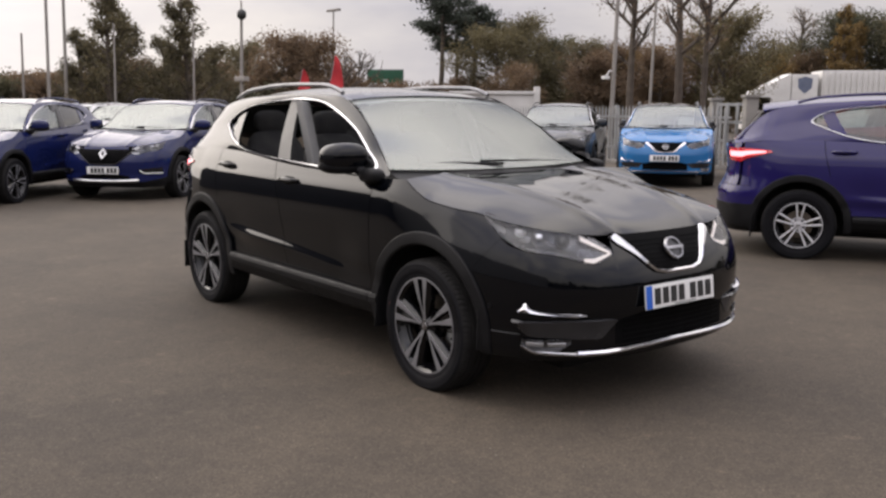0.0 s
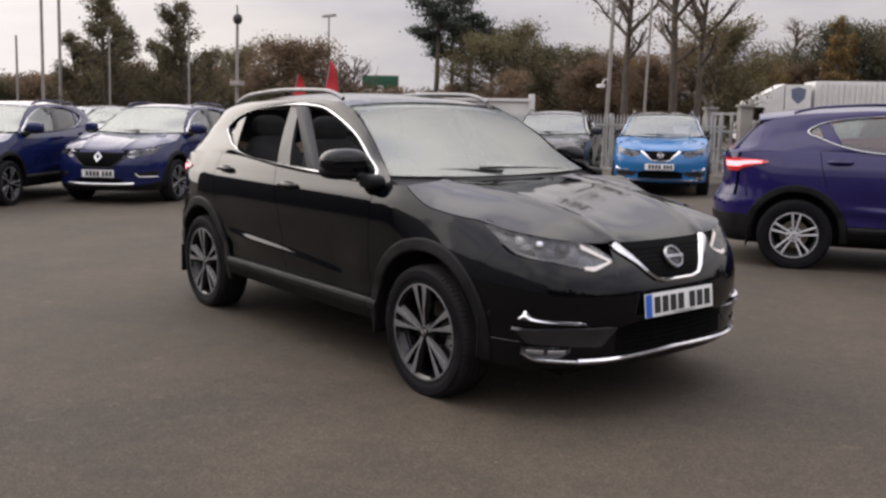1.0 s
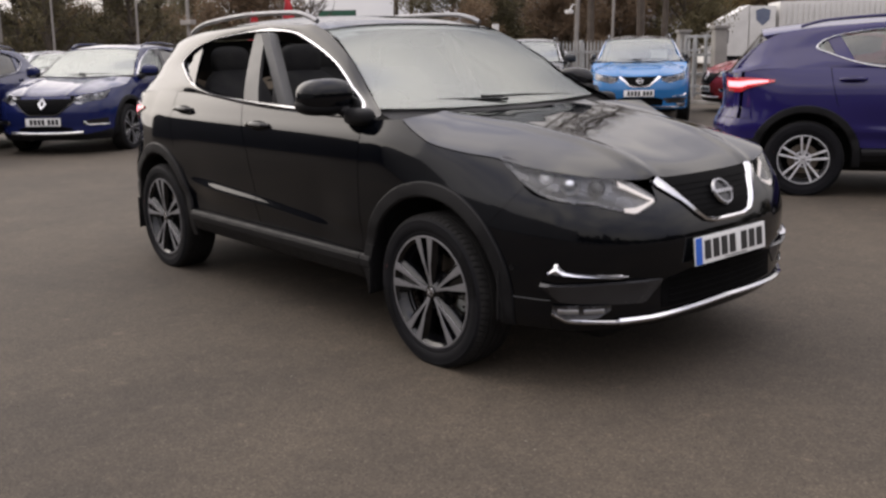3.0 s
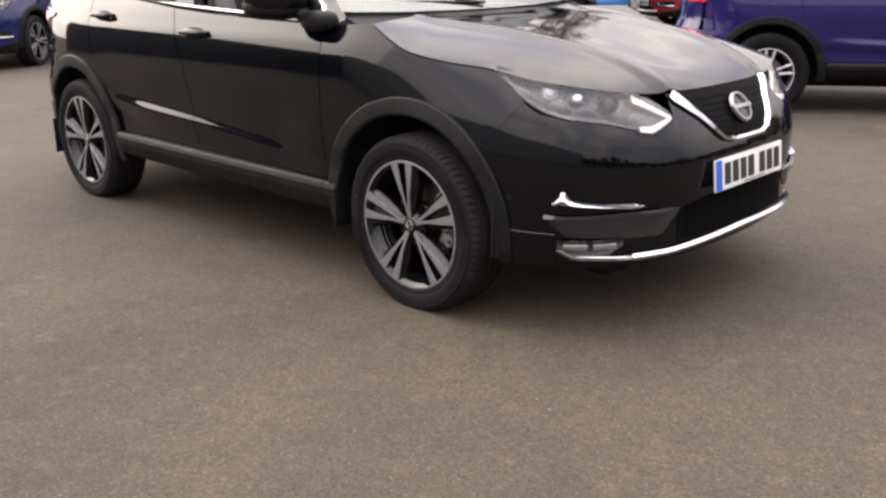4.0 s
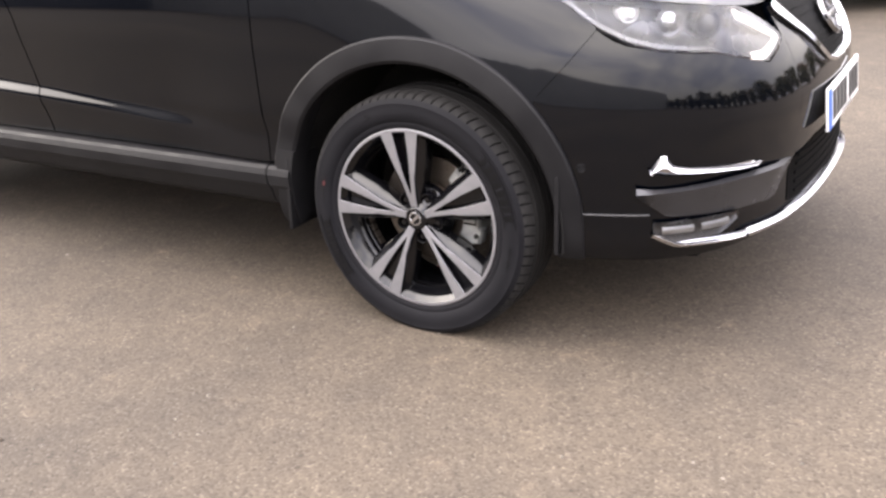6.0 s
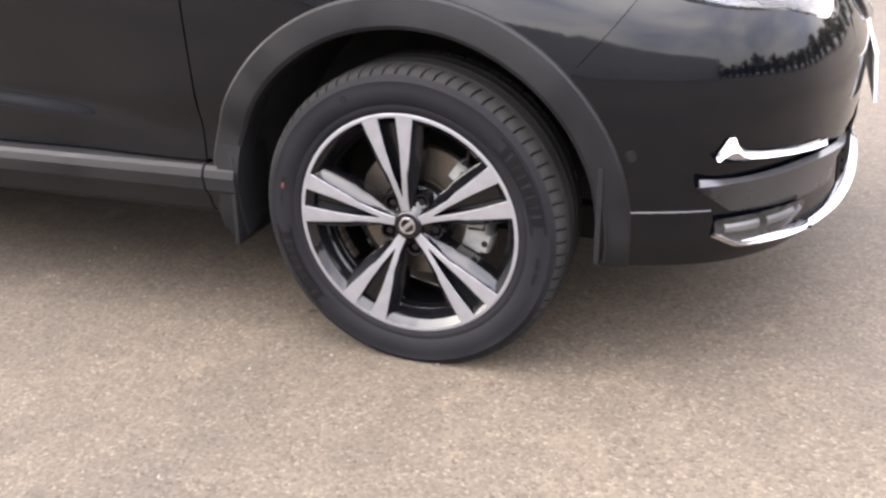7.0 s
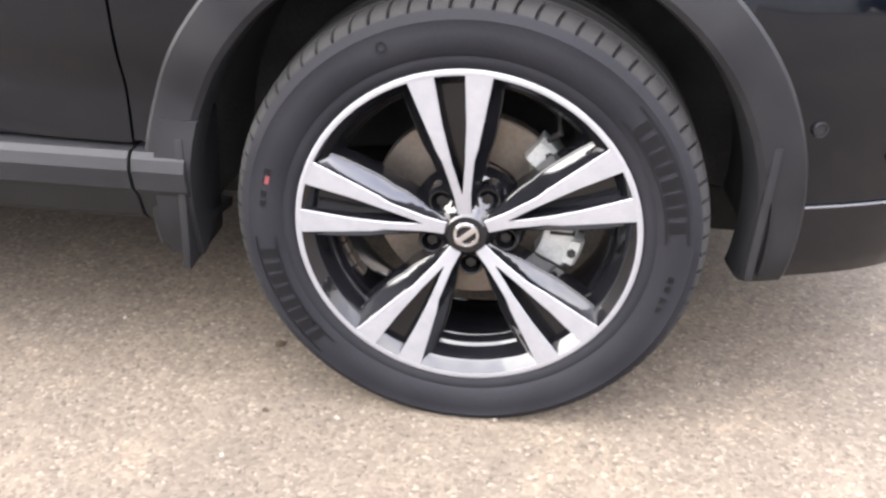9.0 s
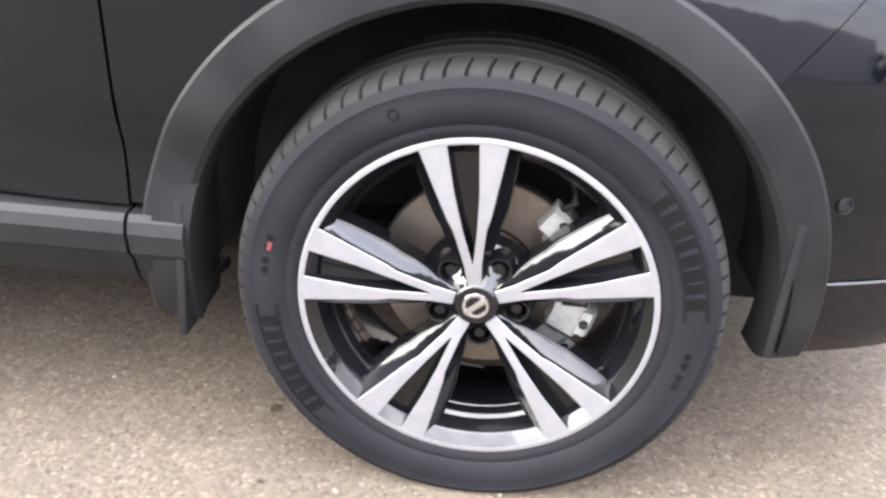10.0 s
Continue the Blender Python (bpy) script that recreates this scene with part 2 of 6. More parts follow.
def asphalt():
    m, n, l, b = nodes("worn_asphalt", (0.12, 0.10, 0.09), 0.85)
    co = n.new("ShaderNodeTexCoord")

    def noise_at(scale, detail=4.0, rough=0.55):
        t = n.new("ShaderNodeTexNoise")
        t.inputs["Scale"].default_value, t.inputs["Detail"].default_value, t.inputs["Roughness"].default_value = scale, detail, rough
        l.new(co.outputs["Object"], t.inputs["Vector"])
        return t
    b.inputs["Specular IOR Level"].default_value = 0.22
    grit = n.new("ShaderNodeTexVoronoi")
    grit.inputs["Scale"].default_value = 160
    warp = n.new("ShaderNodeMix")
    warp.data_type = "RGBA"
    warp.blend_type, warp.inputs["Factor"].default_value = "ADD", 0.012
    l.new(co.outputs["Object"], warp.inputs[6])
    l.new(noise_at(60).outputs["Color"], warp.inputs[7])
    l.new(warp.outputs[2], grit.inputs["Vector"])
    sep = n.new("ShaderNodeSeparateColor")
    l.new(grit.outputs["Color"], sep.inputs[0])
    ramp = n.new("ShaderNodeValToRGB")
    stops = [(0.0, (0.0360, 0.0302, 0.0236)), (0.08, (0.0485, 0.0407, 0.0316)), (0.3, (0.0552, 0.0463, 0.0360)), (0.65, (0.0642, 0.0539, 0.0420)), (0.92, (0.0730, 0.0616, 0.0484)), (1.0, (0.097, 0.083, 0.067))]
    ramp.color_ramp.elements[0].position, ramp.color_ramp.elements[0].color = stops[0][0], (*stops[0][1], 1)
    ramp.color_ramp.elements[1].position, ramp.color_ramp.elements[1].color = stops[-1][0], (*stops[-1][1], 1)
    for p, c in stops[1:-1]:
        ramp.color_ramp.elements.new(p).color = (*c, 1)
    l.new(sep.outputs[0], ramp.inputs[0])
    # dust and worn, darker patches
    patch_noise, dust_noise = noise_at(0.55, 6.0), noise_at(5.0, 9.0, 0.68)
    mul = n.new("ShaderNodeMix")
    mul.data_type, mul.blend_type = "RGBA", "MULTIPLY"
    mul.inputs["Factor"].default_value = 1.0
    tone = n.new("ShaderNodeValToRGB")
    tone.color_ramp.elements[0].position, tone.color_ramp.elements[0].color = 0.32, (0.74, 0.74, 0.76, 1)
    tone.color_ramp.elements[1].position, tone.color_ramp.elements[1].color = 0.70, (1.20, 1.17, 1.13, 1)
    l.new(patch_noise.outputs[0], tone.inputs[0])
    l.new(ramp.outputs[0], mul.inputs[6])
    l.new(tone.outputs[0], mul.inputs[7])
    mul2 = n.new("ShaderNodeMix")
    mul2.data_type, mul2.blend_type = "RGBA", "MULTIPLY"
    mul2.inputs["Factor"].default_value = 1.0
    tone2 = n.new("ShaderNodeValToRGB")
    tone2.color_ramp.elements[0].position, tone2.color_ramp.elements[0].color = 0.35, (0.88, 0.88, 0.885, 1)
    tone2.color_ramp.elements[1].position, tone2.color_ramp.elements[1].color = 0.7, (1.09, 1.075, 1.05, 1)
    l.new(dust_noise.outputs[0], tone2.inputs[0])
    l.new(mul.outputs[2], mul2.inputs[6])
    l.new(tone2.outputs[0], mul2.inputs[7])
    mottle = n.new("ShaderNodeMix")
    mottle.data_type, mottle.blend_type = "RGBA", "MULTIPLY"
    mottle.inputs["Factor"].default_value = 1.0
    tone3 = n.new("ShaderNodeValToRGB")
    tone3.color_ramp.elements[0].position, tone3.color_ramp.elements[0].color = 0.34, (0.93, 0.93, 0.935, 1)
    tone3.color_ramp.elements[1].position, tone3.color_ramp.elements[1].color = 0.66, (1.07, 1.068, 1.06, 1)
    l.new(noise_at(24.0, 5.0, 0.6).outputs[0], tone3.inputs[0])
    l.new(mul2.outputs[2], mottle.inputs[6])
    l.new(tone3.outputs[0], mottle.inputs[7])
    # pale scuffs
    scuff = n.new("ShaderNodeMix")
    scuff.data_type, scuff.blend_type = "RGBA", "MULTIPLY"
    scuff.inputs["Factor"].default_value = 1.0
    tone4 = n.new("ShaderNodeValToRGB")
    tone4.color_ramp.elements[0].position, tone4.color_ramp.elements[0].color = 0.64, (1, 1, 1, 1)
    tone4.color_ramp.elements[1].position, tone4.color_ramp.elements[1].color = 0.76, (1.42, 1.38, 1.34, 1)
    l.new(noise_at(7.5, 3.0, 0.5).outputs[0], tone4.inputs[0])
    l.new(mottle.outputs[2], scuff.inputs[6])
    l.new(tone4.outputs[0], scuff.inputs[7])
    l.new(scuff.outputs[2], b.inputs["Base Color"])
    bp = n.new("ShaderNodeBump")
    bp.inputs["Strength"].default_value, bp.inputs["Distance"].default_value = 0.3, 0.0013
    l.new(grit.outputs["Distance"], bp.inputs["Height"])
    bp.invert = True
    l.new(bp.outputs[0], b.inputs["Normal"])
    return m


M["asphalt"] = asphalt()


# ---- building ----
def mesh_of(name, verts, faces, material, sharp=35):
    me = bpy.data.meshes.new(name)
    me.from_pydata([tuple(map(float, v)) for v in verts], [], [tuple(map(int, f)) for f in faces])
    me.materials.append(material)
    me.polygons.foreach_set("use_smooth", [True] * len(me.polygons))
    me.set_sharp_from_angle(angle=radians(sharp))
    me.update()
    return me


def part(name, me, parent, label=""):
    ob = new(name, me)
    ob.parent = parent
    return tagged(ob, label) if label else ob


def thing(name, label, category, place=None, group=""):
    ob = new(name)
    ob.empty_display_size = 0.1
    if place is not None:
        ob.matrix_world = place
    return tagged(ob, label, category, group)


def from_bm(name, bm, material, sharp=35):
    me = bpy.data.meshes.new(name)
    bmesh.ops.recalc_face_normals(bm, faces=bm.faces)
    bm.to_mesh(me)
    bm.free()
    me.materials.append(material)
    me.polygons.foreach_set("use_smooth", [True] * len(me.polygons))
    me.set_sharp_from_angle(angle=radians(sharp))
    return me


def quads(n, m, close=False, start=0):
    """Faces of an n by m grid of vertices; close: the second direction runs round."""
    w = m if close else m - 1
    return [(start + i * m + j, start + i * m + (j + 1) % m, start + (i + 1) * m + (j + 1) % m, start + (i + 1) * m + j) for i in range(n - 1) for j in range(w)]


HEART = np.array([-1.3, 0.0, 0.75])


def sheet(grid, thick=0.012, heart=HEART, flip=False):
    """A curved panel with turned-in edges. Its face looks away from heart."""
    n, m, _ = grid.shape
    du, dv = np.gradient(grid, axis=0), np.gradient(grid, axis=1)
    nor = np.cross(du, dv)
    nor /= np.linalg.norm(nor, axis=-1, keepdims=True) + 1e-9
    away = (nor * (grid - np.clip(grid * 0.75, heart - [1.5, 0, 0.3], heart + [1.5, 0, 0.3]))).sum(-1)
    turned = (away.mean() < 0) != flip
    nor = -nor if turned else nor
    verts, faces = list(grid.reshape(-1, 3)), quads(n, m)
    if not turned:
        faces = [f[::-1] for f in faces]
    if thick:
        ring = [(i, 0) for i in range(n)] + [(n - 1, j) for j in range(1, m)] + [(i, m - 1) for i in range(n - 2, -1, -1)] + [(0, j) for j in range(m - 2, 0, -1)]
        base = len(verts)
        verts += [grid[i, j] - nor[i, j] * thick for i, j in ring]
        k = len(ring)
        for a in range(k):
            b = (a + 1) % k
            f = (ring[a][0] * m + ring[a][1], base + a, base + b, ring[b][0] * m + ring[b][1])
            faces.append(f[::-1] if turned else f)
    return verts, faces


def mirrored(verts, faces):
    return [(v[0], -v[1], v[2]) for v in verts], [f[::-1] for f in faces]


def lathe(profile, steps, axis="y", a0=0.0, a1=2 * math.pi):
    """Turns (radius, along) round the axis."""
    full = abs(a1 - a0 - 2 * math.pi) < 1e-6
    ang = np.linspace(a0, a1, steps, endpoint=not full)
    prof = np.array(profile, float)
    if axis == "y":
        v = [(r * math.sin(a), y, r * math.cos(a)) for r, y in prof for a in ang]
    else:
        v = [(r * math.cos(a), r * math.sin(a), y) for r, y in prof for a in ang]
    return v, quads(len(prof), len(ang), full)


def tube(points, radius, sides=10, caps=True):
    """A round bar along points; radius may be a list."""
    pts = [Vector(p) for p in points]
    rad = list(radius) if hasattr(radius, "__len__") else [radius] * len(pts)
    verts, faces = [], []
    up = Vector((0, 0, 1))
    for i, p in enumerate(pts):
        d = (pts[min(i + 1, len(pts) - 1)] - pts[max(i - 1, 0)]).normalized()
        a = d.cross(up if abs(d.z) < 0.95 else Vector((1, 0, 0))).normalized()
        b = a.cross(d)
        verts += [tuple(p + rad[i] * (math.cos(t) * a + math.sin(t) * b)) for t in (2 * math.pi * k / sides for k in range(sides))]
    faces = quads(len(pts), sides, True)
    if caps:
        faces += [tuple(range(sides))[::-1], tuple(range(len(verts) - sides, len(verts)))]
    return verts, faces


def block(x0, x1, y0, y1, z0, z1, bevel=0.01, segments=2):
    bm = bmesh.new()
    bmesh.ops.create_cube(bm, size=1.0, matrix=Matrix.LocRotScale(((x0 + x1) / 2, (y0 + y1) / 2, (z0 + z1) / 2), None, (abs(x1 - x0), abs(y1 - y0), abs(z1 - z0))))
    if bevel:
        bmesh.ops.bevel(bm, geom=bm.edges[:], offset=min(bevel, 0.45 * min(abs(x1 - x0), abs(y1 - y0), abs(z1 - z0))), segments=segments, affect="EDGES", profile=0.7)
    return bm


def rounded(centre, half, power=2.6, nu=20, nv=14):
    """A soft, squarish lump."""
    u, v = np.linspace(0, 2 * math.pi, nu, endpoint=False), np.linspace(-math.pi / 2, math.pi / 2, nv)

    def s(a):
        return np.sign(a) * np.abs(a) ** (2 / power)
    V, U = np.meshgrid(v, u, indexing="ij")
    pts = np.stack([s(np.cos(V)) * s(np.cos(U)), s(np.cos(V)) * s(np.sin(U)), s(np.sin(V))], -1) * np.array(half) + np.array(centre)
    return list(pts.reshape(-1, 3)), quads(nv, nu, True)


def joined(*pairs):
    verts, faces = [], []
    for v, f in pairs:
        k = len(verts)
        verts += list(v)
        faces += [tuple(i + k for i in g) for g in f]
    return verts, faces

def spline(knots):
    """A smooth curve through (u, value...) knots, as a function of an array u."""
    k = np.array(knots, float)
    u, v = k[:, 0], k[:, 1:]
    m = np.gradient(v, u, axis=0)
    for i in range(1, len(u) - 1):
        a, b = (v[i] - v[i - 1]) / (u[i] - u[i - 1]), (v[i + 1] - v[i]) / (u[i + 1] - u[i])
        m[i] = np.where(a * b > 0, 2 * a * b / (a + b + 1e-12), 0.5 * (a + b) * (abs(a * b) < 1e-9) + 0.0)

    def value(t):
        t = np.clip(np.asarray(t, float), u[0], u[-1])
        i = np.clip(np.searchsorted(u, t, side="right") - 1, 0, len(u) - 2)
        h = u[i + 1] - u[i]
        w = ((t - u[i]) / h)[..., None]
        h = h[..., None]
        out = (2 * w**3 - 3 * w**2 + 1) * v[i] + (w**3 - 2 * w**2 + w) * h * m[i] + (3 * w**2 - 2 * w**3) * v[i + 1] + (w**3 - w**2) * h * m[i + 1]
        return out[..., 0] if v.shape[1] == 1 else out
    return value


# plan outline of the right half at waist height, from the nose round to the tail
PLAN = [(0.885, 0.0), (0.880, -0.15), (0.862, -0.33), (0.815, -0.51), (0.74, -0.66), (0.64, -0.76), (0.46, -0.835), (0.25, -0.872), (0.0, -0.888),
        (-0.45, -0.893), (-1.3, -0.897), (-2.2, -0.897), (-2.75, -0.885), (-3.05, -0.855), (-3.25, -0.77), (-3.38, -0.56), (-3.44, -0.3), (-3.455, 0.0)]
ARC = np.r_[0, np.cumsum([math.dist(a, b) for a, b in zip(PLAN, PLAN[1:])])]
TAIL = float(ARC[-1])


def _catmull(pts, arc):
    m = np.gradient(pts, arc, axis=0)

    def value(t):
        t = np.clip(np.asarray(t, float), 0, arc[-1])
        i = np.clip(np.searchsorted(arc, t, side="right") - 1, 0, len(arc) - 2)
        h = (arc[i + 1] - arc[i])[..., None]
        w = ((t - arc[i])[..., None]) / h
        return (2 * w**3 - 3 * w**2 + 1) * pts[i] + (w**3 - 2 * w**2 + w) * h * m[i] + (3 * w**2 - 2 * w**3) * pts[i + 1] + (w**3 - w**2) * h * m[i + 1]
    return value


plan = _catmull(np.array(PLAN), ARC)
_qs = np.linspace(0, TAIL, 2000)
_xs = plan(_qs)[:, 0]


def q_of_x(x):
    """The place along the outline that lies at x on the car's side."""
    return np.interp(-np.asarray(x, float), -_xs, _qs)


# how far the skin lies inside the outline, by height, at the side, at the corner, at the nose and at the tail
IN_SIDE = spline([(0.16, 0.12), (0.25, 0.05), (0.34, 0.022), (0.44, 0.012), (0.52, 0.016), (0.60, 0.002), (0.70, 0.0), (0.80, 0.0), (0.90, 0.006), (0.97, 0.018), (1.03, 0.042), (1.10, 0.075), (1.3, 0.2)])
IN_CORNER = spline([(0.16, 0.08), (0.25, 0.04), (0.33, 0.012), (0.42, 0.006), (0.55, 0.0), (0.65, 0.004), (0.75, 0.025), (0.82, 0.055), (0.90, 0.10), (1.0, 0.18)])
IN_NOSE = spline([(0.16, 0.12), (0.25, 0.06), (0.32, 0.015), (0.42, 0.02), (0.50, 0.008), (0.60, 0.004), (0.68, 0.026), (0.73, 0.05), (0.78, 0.085), (0.84, 0.13), (0.90, 0.20), (1.0, 0.3)])
IN_TAIL = spline([(0.16, 0.08), (0.26, 0.035), (0.36, 0.012), (0.50, 0.0), (0.64, 0.0), (0.70, 0.03), (0.80, 0.07), (0.92, 0.075), (1.05, 0.06), (1.12, 0.07), (1.25, 0.16)])


def smooth(a, b, t):
    w = np.clip((np.asarray(t, float) - a) / (b - a), 0, 1)
    return w * w * (3 - 2 * w)


Q_CORNER, Q_SIDE, Q_BACK = 0.93, 1.85, float(q_of_x(-2.7))


def skin(q, z, out=0.0):
    """A point of the lower body's right half: q along the outline, z up, out metres proud of the skin."""
    q, z = np.broadcast_arrays(np.asarray(q, float), np.asarray(z, float))
    p, e = plan(q), 1e-3
    d = plan(q + e) - plan(q - e)
    d /= np.linalg.norm(d, axis=-1, keepdims=True)
    n = np.stack([d[..., 1], -d[..., 0]], -1)          # points outwards
    n = np.where((n * (p - np.array([-1.3, 0]))).sum(-1, keepdims=True) < 0, -n, n)
    a, b, c = smooth(0.25, Q_CORNER, q), smooth(Q_CORNER - 0.1, Q_SIDE, q), smooth(Q_BACK, TAIL - 0.5, q)
    inset = IN_NOSE(z) * (1 - a) + a * (IN_CORNER(z) * (1 - b) + b * (IN_SIDE(z) * (1 - c) + c * IN_TAIL(z)))
    xy = p + n * (out - inset)[..., None]
    return np.concatenate([xy, z[..., None]], -1)


# ---- the cars ----
WHEELBASE, HUB_Z, HUB_Y, ARCH, ARCH_X, ARCH_Z = 2.646, 0.342, 0.7825, 0.450, 0.000, 0.358


def shell(q, z, out=0.0):
    """skin() carried on past the nose and the tail to the left half."""
    q = np.asarray(q, float)
    left = (q < 0) ^ (np.abs(q) > TAIL)
    a = np.abs(q)
    a = np.where(a > TAIL, 2 * TAIL - a, a)
    p = skin(a, z, out)
    p[..., 1] *= np.where(np.broadcast_to(left, p.shape[:-1]), -1, 1)
    return p


def stretch(qs, low, high, m, out=0.0):
    """A grid of skin over qs between two heights; low, high and out may be functions of q."""
    qs = np.asarray(qs, float)
    lo = low(qs) if callable(low) else np.full(len(qs), low)
    hi = high(qs) if callable(high) else np.full(len(qs), high)
    v = np.linspace(0, 1, m)
    z = lo[:, None] + (hi - lo)[:, None] * v
    o = out(qs[:, None], v[None]) if callable(out) else out
    return shell(np.repeat(qs[:, None], m, 1), z, o)


def table(*pairs):
    """A straight-line table lookup."""
    a = np.array(pairs, float)
    order = np.argsort(a[:, 0])
    return lambda t: np.interp(t, a[order, 0], a[order, 1])


LAMP_LOW = table((0.39, 0.762), (0.445, 0.742), (0.51, 0.722), (0.58, 0.738), (0.70, 0.766), (0.85, 0.782), (0.93, 0.80), (1.0, 0.832), (1.08, 0.882), (1.15, 0.926))
LAMP_TOP = table((0.39, 0.768), (0.44, 0.80), (0.53, 0.846), (0.70, 0.864), (0.85, 0.88), (0.98, 0.893), (1.09, 0.913), (1.15, 0.929))
HOOD_EDGE = spline([(0.0, 0.835), (0.3, 0.838), (0.45, 0.842), (0.70, 0.866), (0.85, 0.883), (0.98, 0.896), (1.09, 0.915), (1.18, 0.93), (1.32, 0.942), (1.5, 0.97), (1.6, 1.01), (1.70, 1.062)])
BELT = spline([(-3.4, 1.085), (-3.28, 1.10), (-3.0, 1.125), (-2.6, 1.14), (-2.2, 1.132), (-1.94, 1.115), (-1.55, 1.085), (-1.1, 1.065), (-0.47, 1.052), (-0.2, 1.062)])
ROOF_Y = spline([(-3.4, 0.55), (-3.04, 0.555), (-2.75, 0.575), (-2.2, 0.595), (-1.5, 0.60), (-1.12, 0.605), (-0.82, 0.66), (-0.62, 0.71), (-0.42, 0.79)])
ROOF_Z = spline([(-3.4, 1.11), (-3.28, 1.13), (-3.04, 1.36), (-2.90, 1.435), (-2.6, 1.475), (-1.9, 1.512), (-1.35, 1.50), (-1.12, 1.465), (-0.82, 1.32), (-0.62, 1.18), (-0.42, 1.07)])
ROOF_MID = spline([(-3.10, 1.468), (-2.9, 1.502), (-2.5, 1.54), (-2.0, 1.562), (-1.5, 1.552), (-1.25, 1.525), (-1.08, 1.488)])
# the side windows' outline beside the frame's outer outline: x, z, x, z
FRAME = [(-0.55, 1.078, -0.42, 1.056), (-1.1, 1.090, -1.1, 1.067), (-1.6, 1.110, -1.6, 1.090), (-2.0, 1.136, -2.0, 1.118), (-2.26, 1.182, -2.35, 1.136), (-2.48, 1.260, -3.0, 1.127),
         (-2.58, 1.315, -3.28, 1.108), (-2.46, 1.395, -3.04, 1.36), (-2.2, 1.443, -2.70, 1.466), (-1.8, 1.472, -1.9, 1.512), (-1.42, 1.463, -1.35, 1.50), (-1.2, 1.415, -1.12, 1.465), (-0.9, 1.305, -0.82, 1.32), (-0.70, 1.19, -0.62, 1.18)]


def arch_z(x, centre, r=ARCH, floor=0.455):
    return np.maximum(floor, ARCH_Z + np.sqrt(np.maximum(r * r - (x - centre - ARCH_X) ** 2, 0)))


def upper(x, z, out=0.0):
    """The right side of the cabin between the belt and the roof's edge."""
    x, z = np.broadcast_arrays(np.asarray(x, float), np.asarray(z, float))
    zb, zr = BELT(x), ROOF_Z(x)
    yb = -skin(q_of_x(np.maximum(x, -3.2)), zb)[..., 1] - 0.06 * np.clip((-3.0 - x) / 0.3, 0, 1)
    t = np.clip((z - zb) / np.maximum(zr - zb, 0.012), 0, 1)
    y = yb + (ROOF_Y(x) - yb) * t ** (1.2 - 0.28 * smooth(-2.15, -2.65, x))
    return np.stack([x, -(y + out), z], -1)


def loop(points, per=7):
    """A smooth closed loop through points."""
    p = np.array(points, float)
    n, out = len(p), []
    for i in range(n):
        a, b, c, d = p[i - 1], p[i], p[(i + 1) % n], p[(i + 2) % n]
        for t in np.linspace(0, 1, per, endpoint=False):
            out.append(0.5 * (2 * b + (c - a) * t + (2 * a - 5 * b + 4 * c - d) * t * t + (3 * b - a - 3 * c + d) * t**3))
    return np.array(out)


def side_pair(name, grid, material, parent, thick=0.012, label="", sharp=35):
    """A panel on the right and its twin on the left."""
    v, f = sheet(grid, thick)
    a = part(name, mesh_of(name, v, f, material, sharp), parent, label)
    b = part(name, mesh_of(name, *mirrored(v, f), material, sharp), parent, label)
    return a, b


def both(name, pair, material, parent, label="", sharp=35):
    a = part(name, mesh_of(name, *pair, material, sharp), parent, label)
    b = part(name, mesh_of(name, *mirrored(*pair), material, sharp), parent, label)
    return a, b


# -- wheels --
def squat(r):
    """Radii of the tyre beyond the bead, drawn in a little."""
    return r if r < 0.262 else 0.262 + (r - 0.262) * 0.88


def tyre_mesh(pitches=76, bead=0.238):
    half = [(0.238, -0.086), (0.243, -0.094), (0.250, -0.0985), (0.258, -0.1005), (0.262, -0.0995), (0.268, -0.1035), (0.285, -0.1072), (0.300, -0.1075), (0.314, -0.1055), (0.3165, -0.1062), (0.3195, -0.1045), (0.330, -0.0985),
            (0.3372, -0.0920), (0.3415, -0.0850), (0.3440, -0.0760), (0.3455, -0.0600), (0.3385, -0.0585), (0.3385, -0.0500), (0.3462, -0.0485), (0.3470, -0.0225), (0.3395, -0.0210), (0.3395, -0.0120), (0.3472, -0.0105)]
    prof = half + [(r, -y) for r, y in half[::-1]]
    cuts = (0.0, 0.40, 0.79, 0.82, 0.95, 0.98) if pitches > 50 else (0.0, 0.5)
    verts = []
    for k, (r, y) in enumerate(prof):
        shoulder = 0.0 if abs(y) > 0.0965 or abs(y) < 0.059 or r < 0.3 else 1.0
        for i in range(pitches):
            for c in cuts:
                lean = 0.35 * max(0.0, 0.095 - abs(y)) / 0.04
                a = 2 * math.pi * (i + c + lean) / pitches
                rr = bead + (squat(r) - 0.238) * (0.3368 - bead) / (0.3368 - 0.238) - (0.0065 * shoulder if 0.81 < c < 0.96 else 0.0)
                yy = y * (1 - (0.012 if shoulder and 0.81 < c < 0.96 else 0))
                verts.append((rr * math.sin(a), yy, rr * math.cos(a)))
    me = mesh_of("tyre", verts, quads(len(prof), pitches * len(cuts), True), M["rubber"], 30)
    me.materials.append(M["tread"])
    for face in me.polygons:
        if math.hypot(face.center.x, face.center.z) > 0.3240:
            face.material_index = 1
    return me


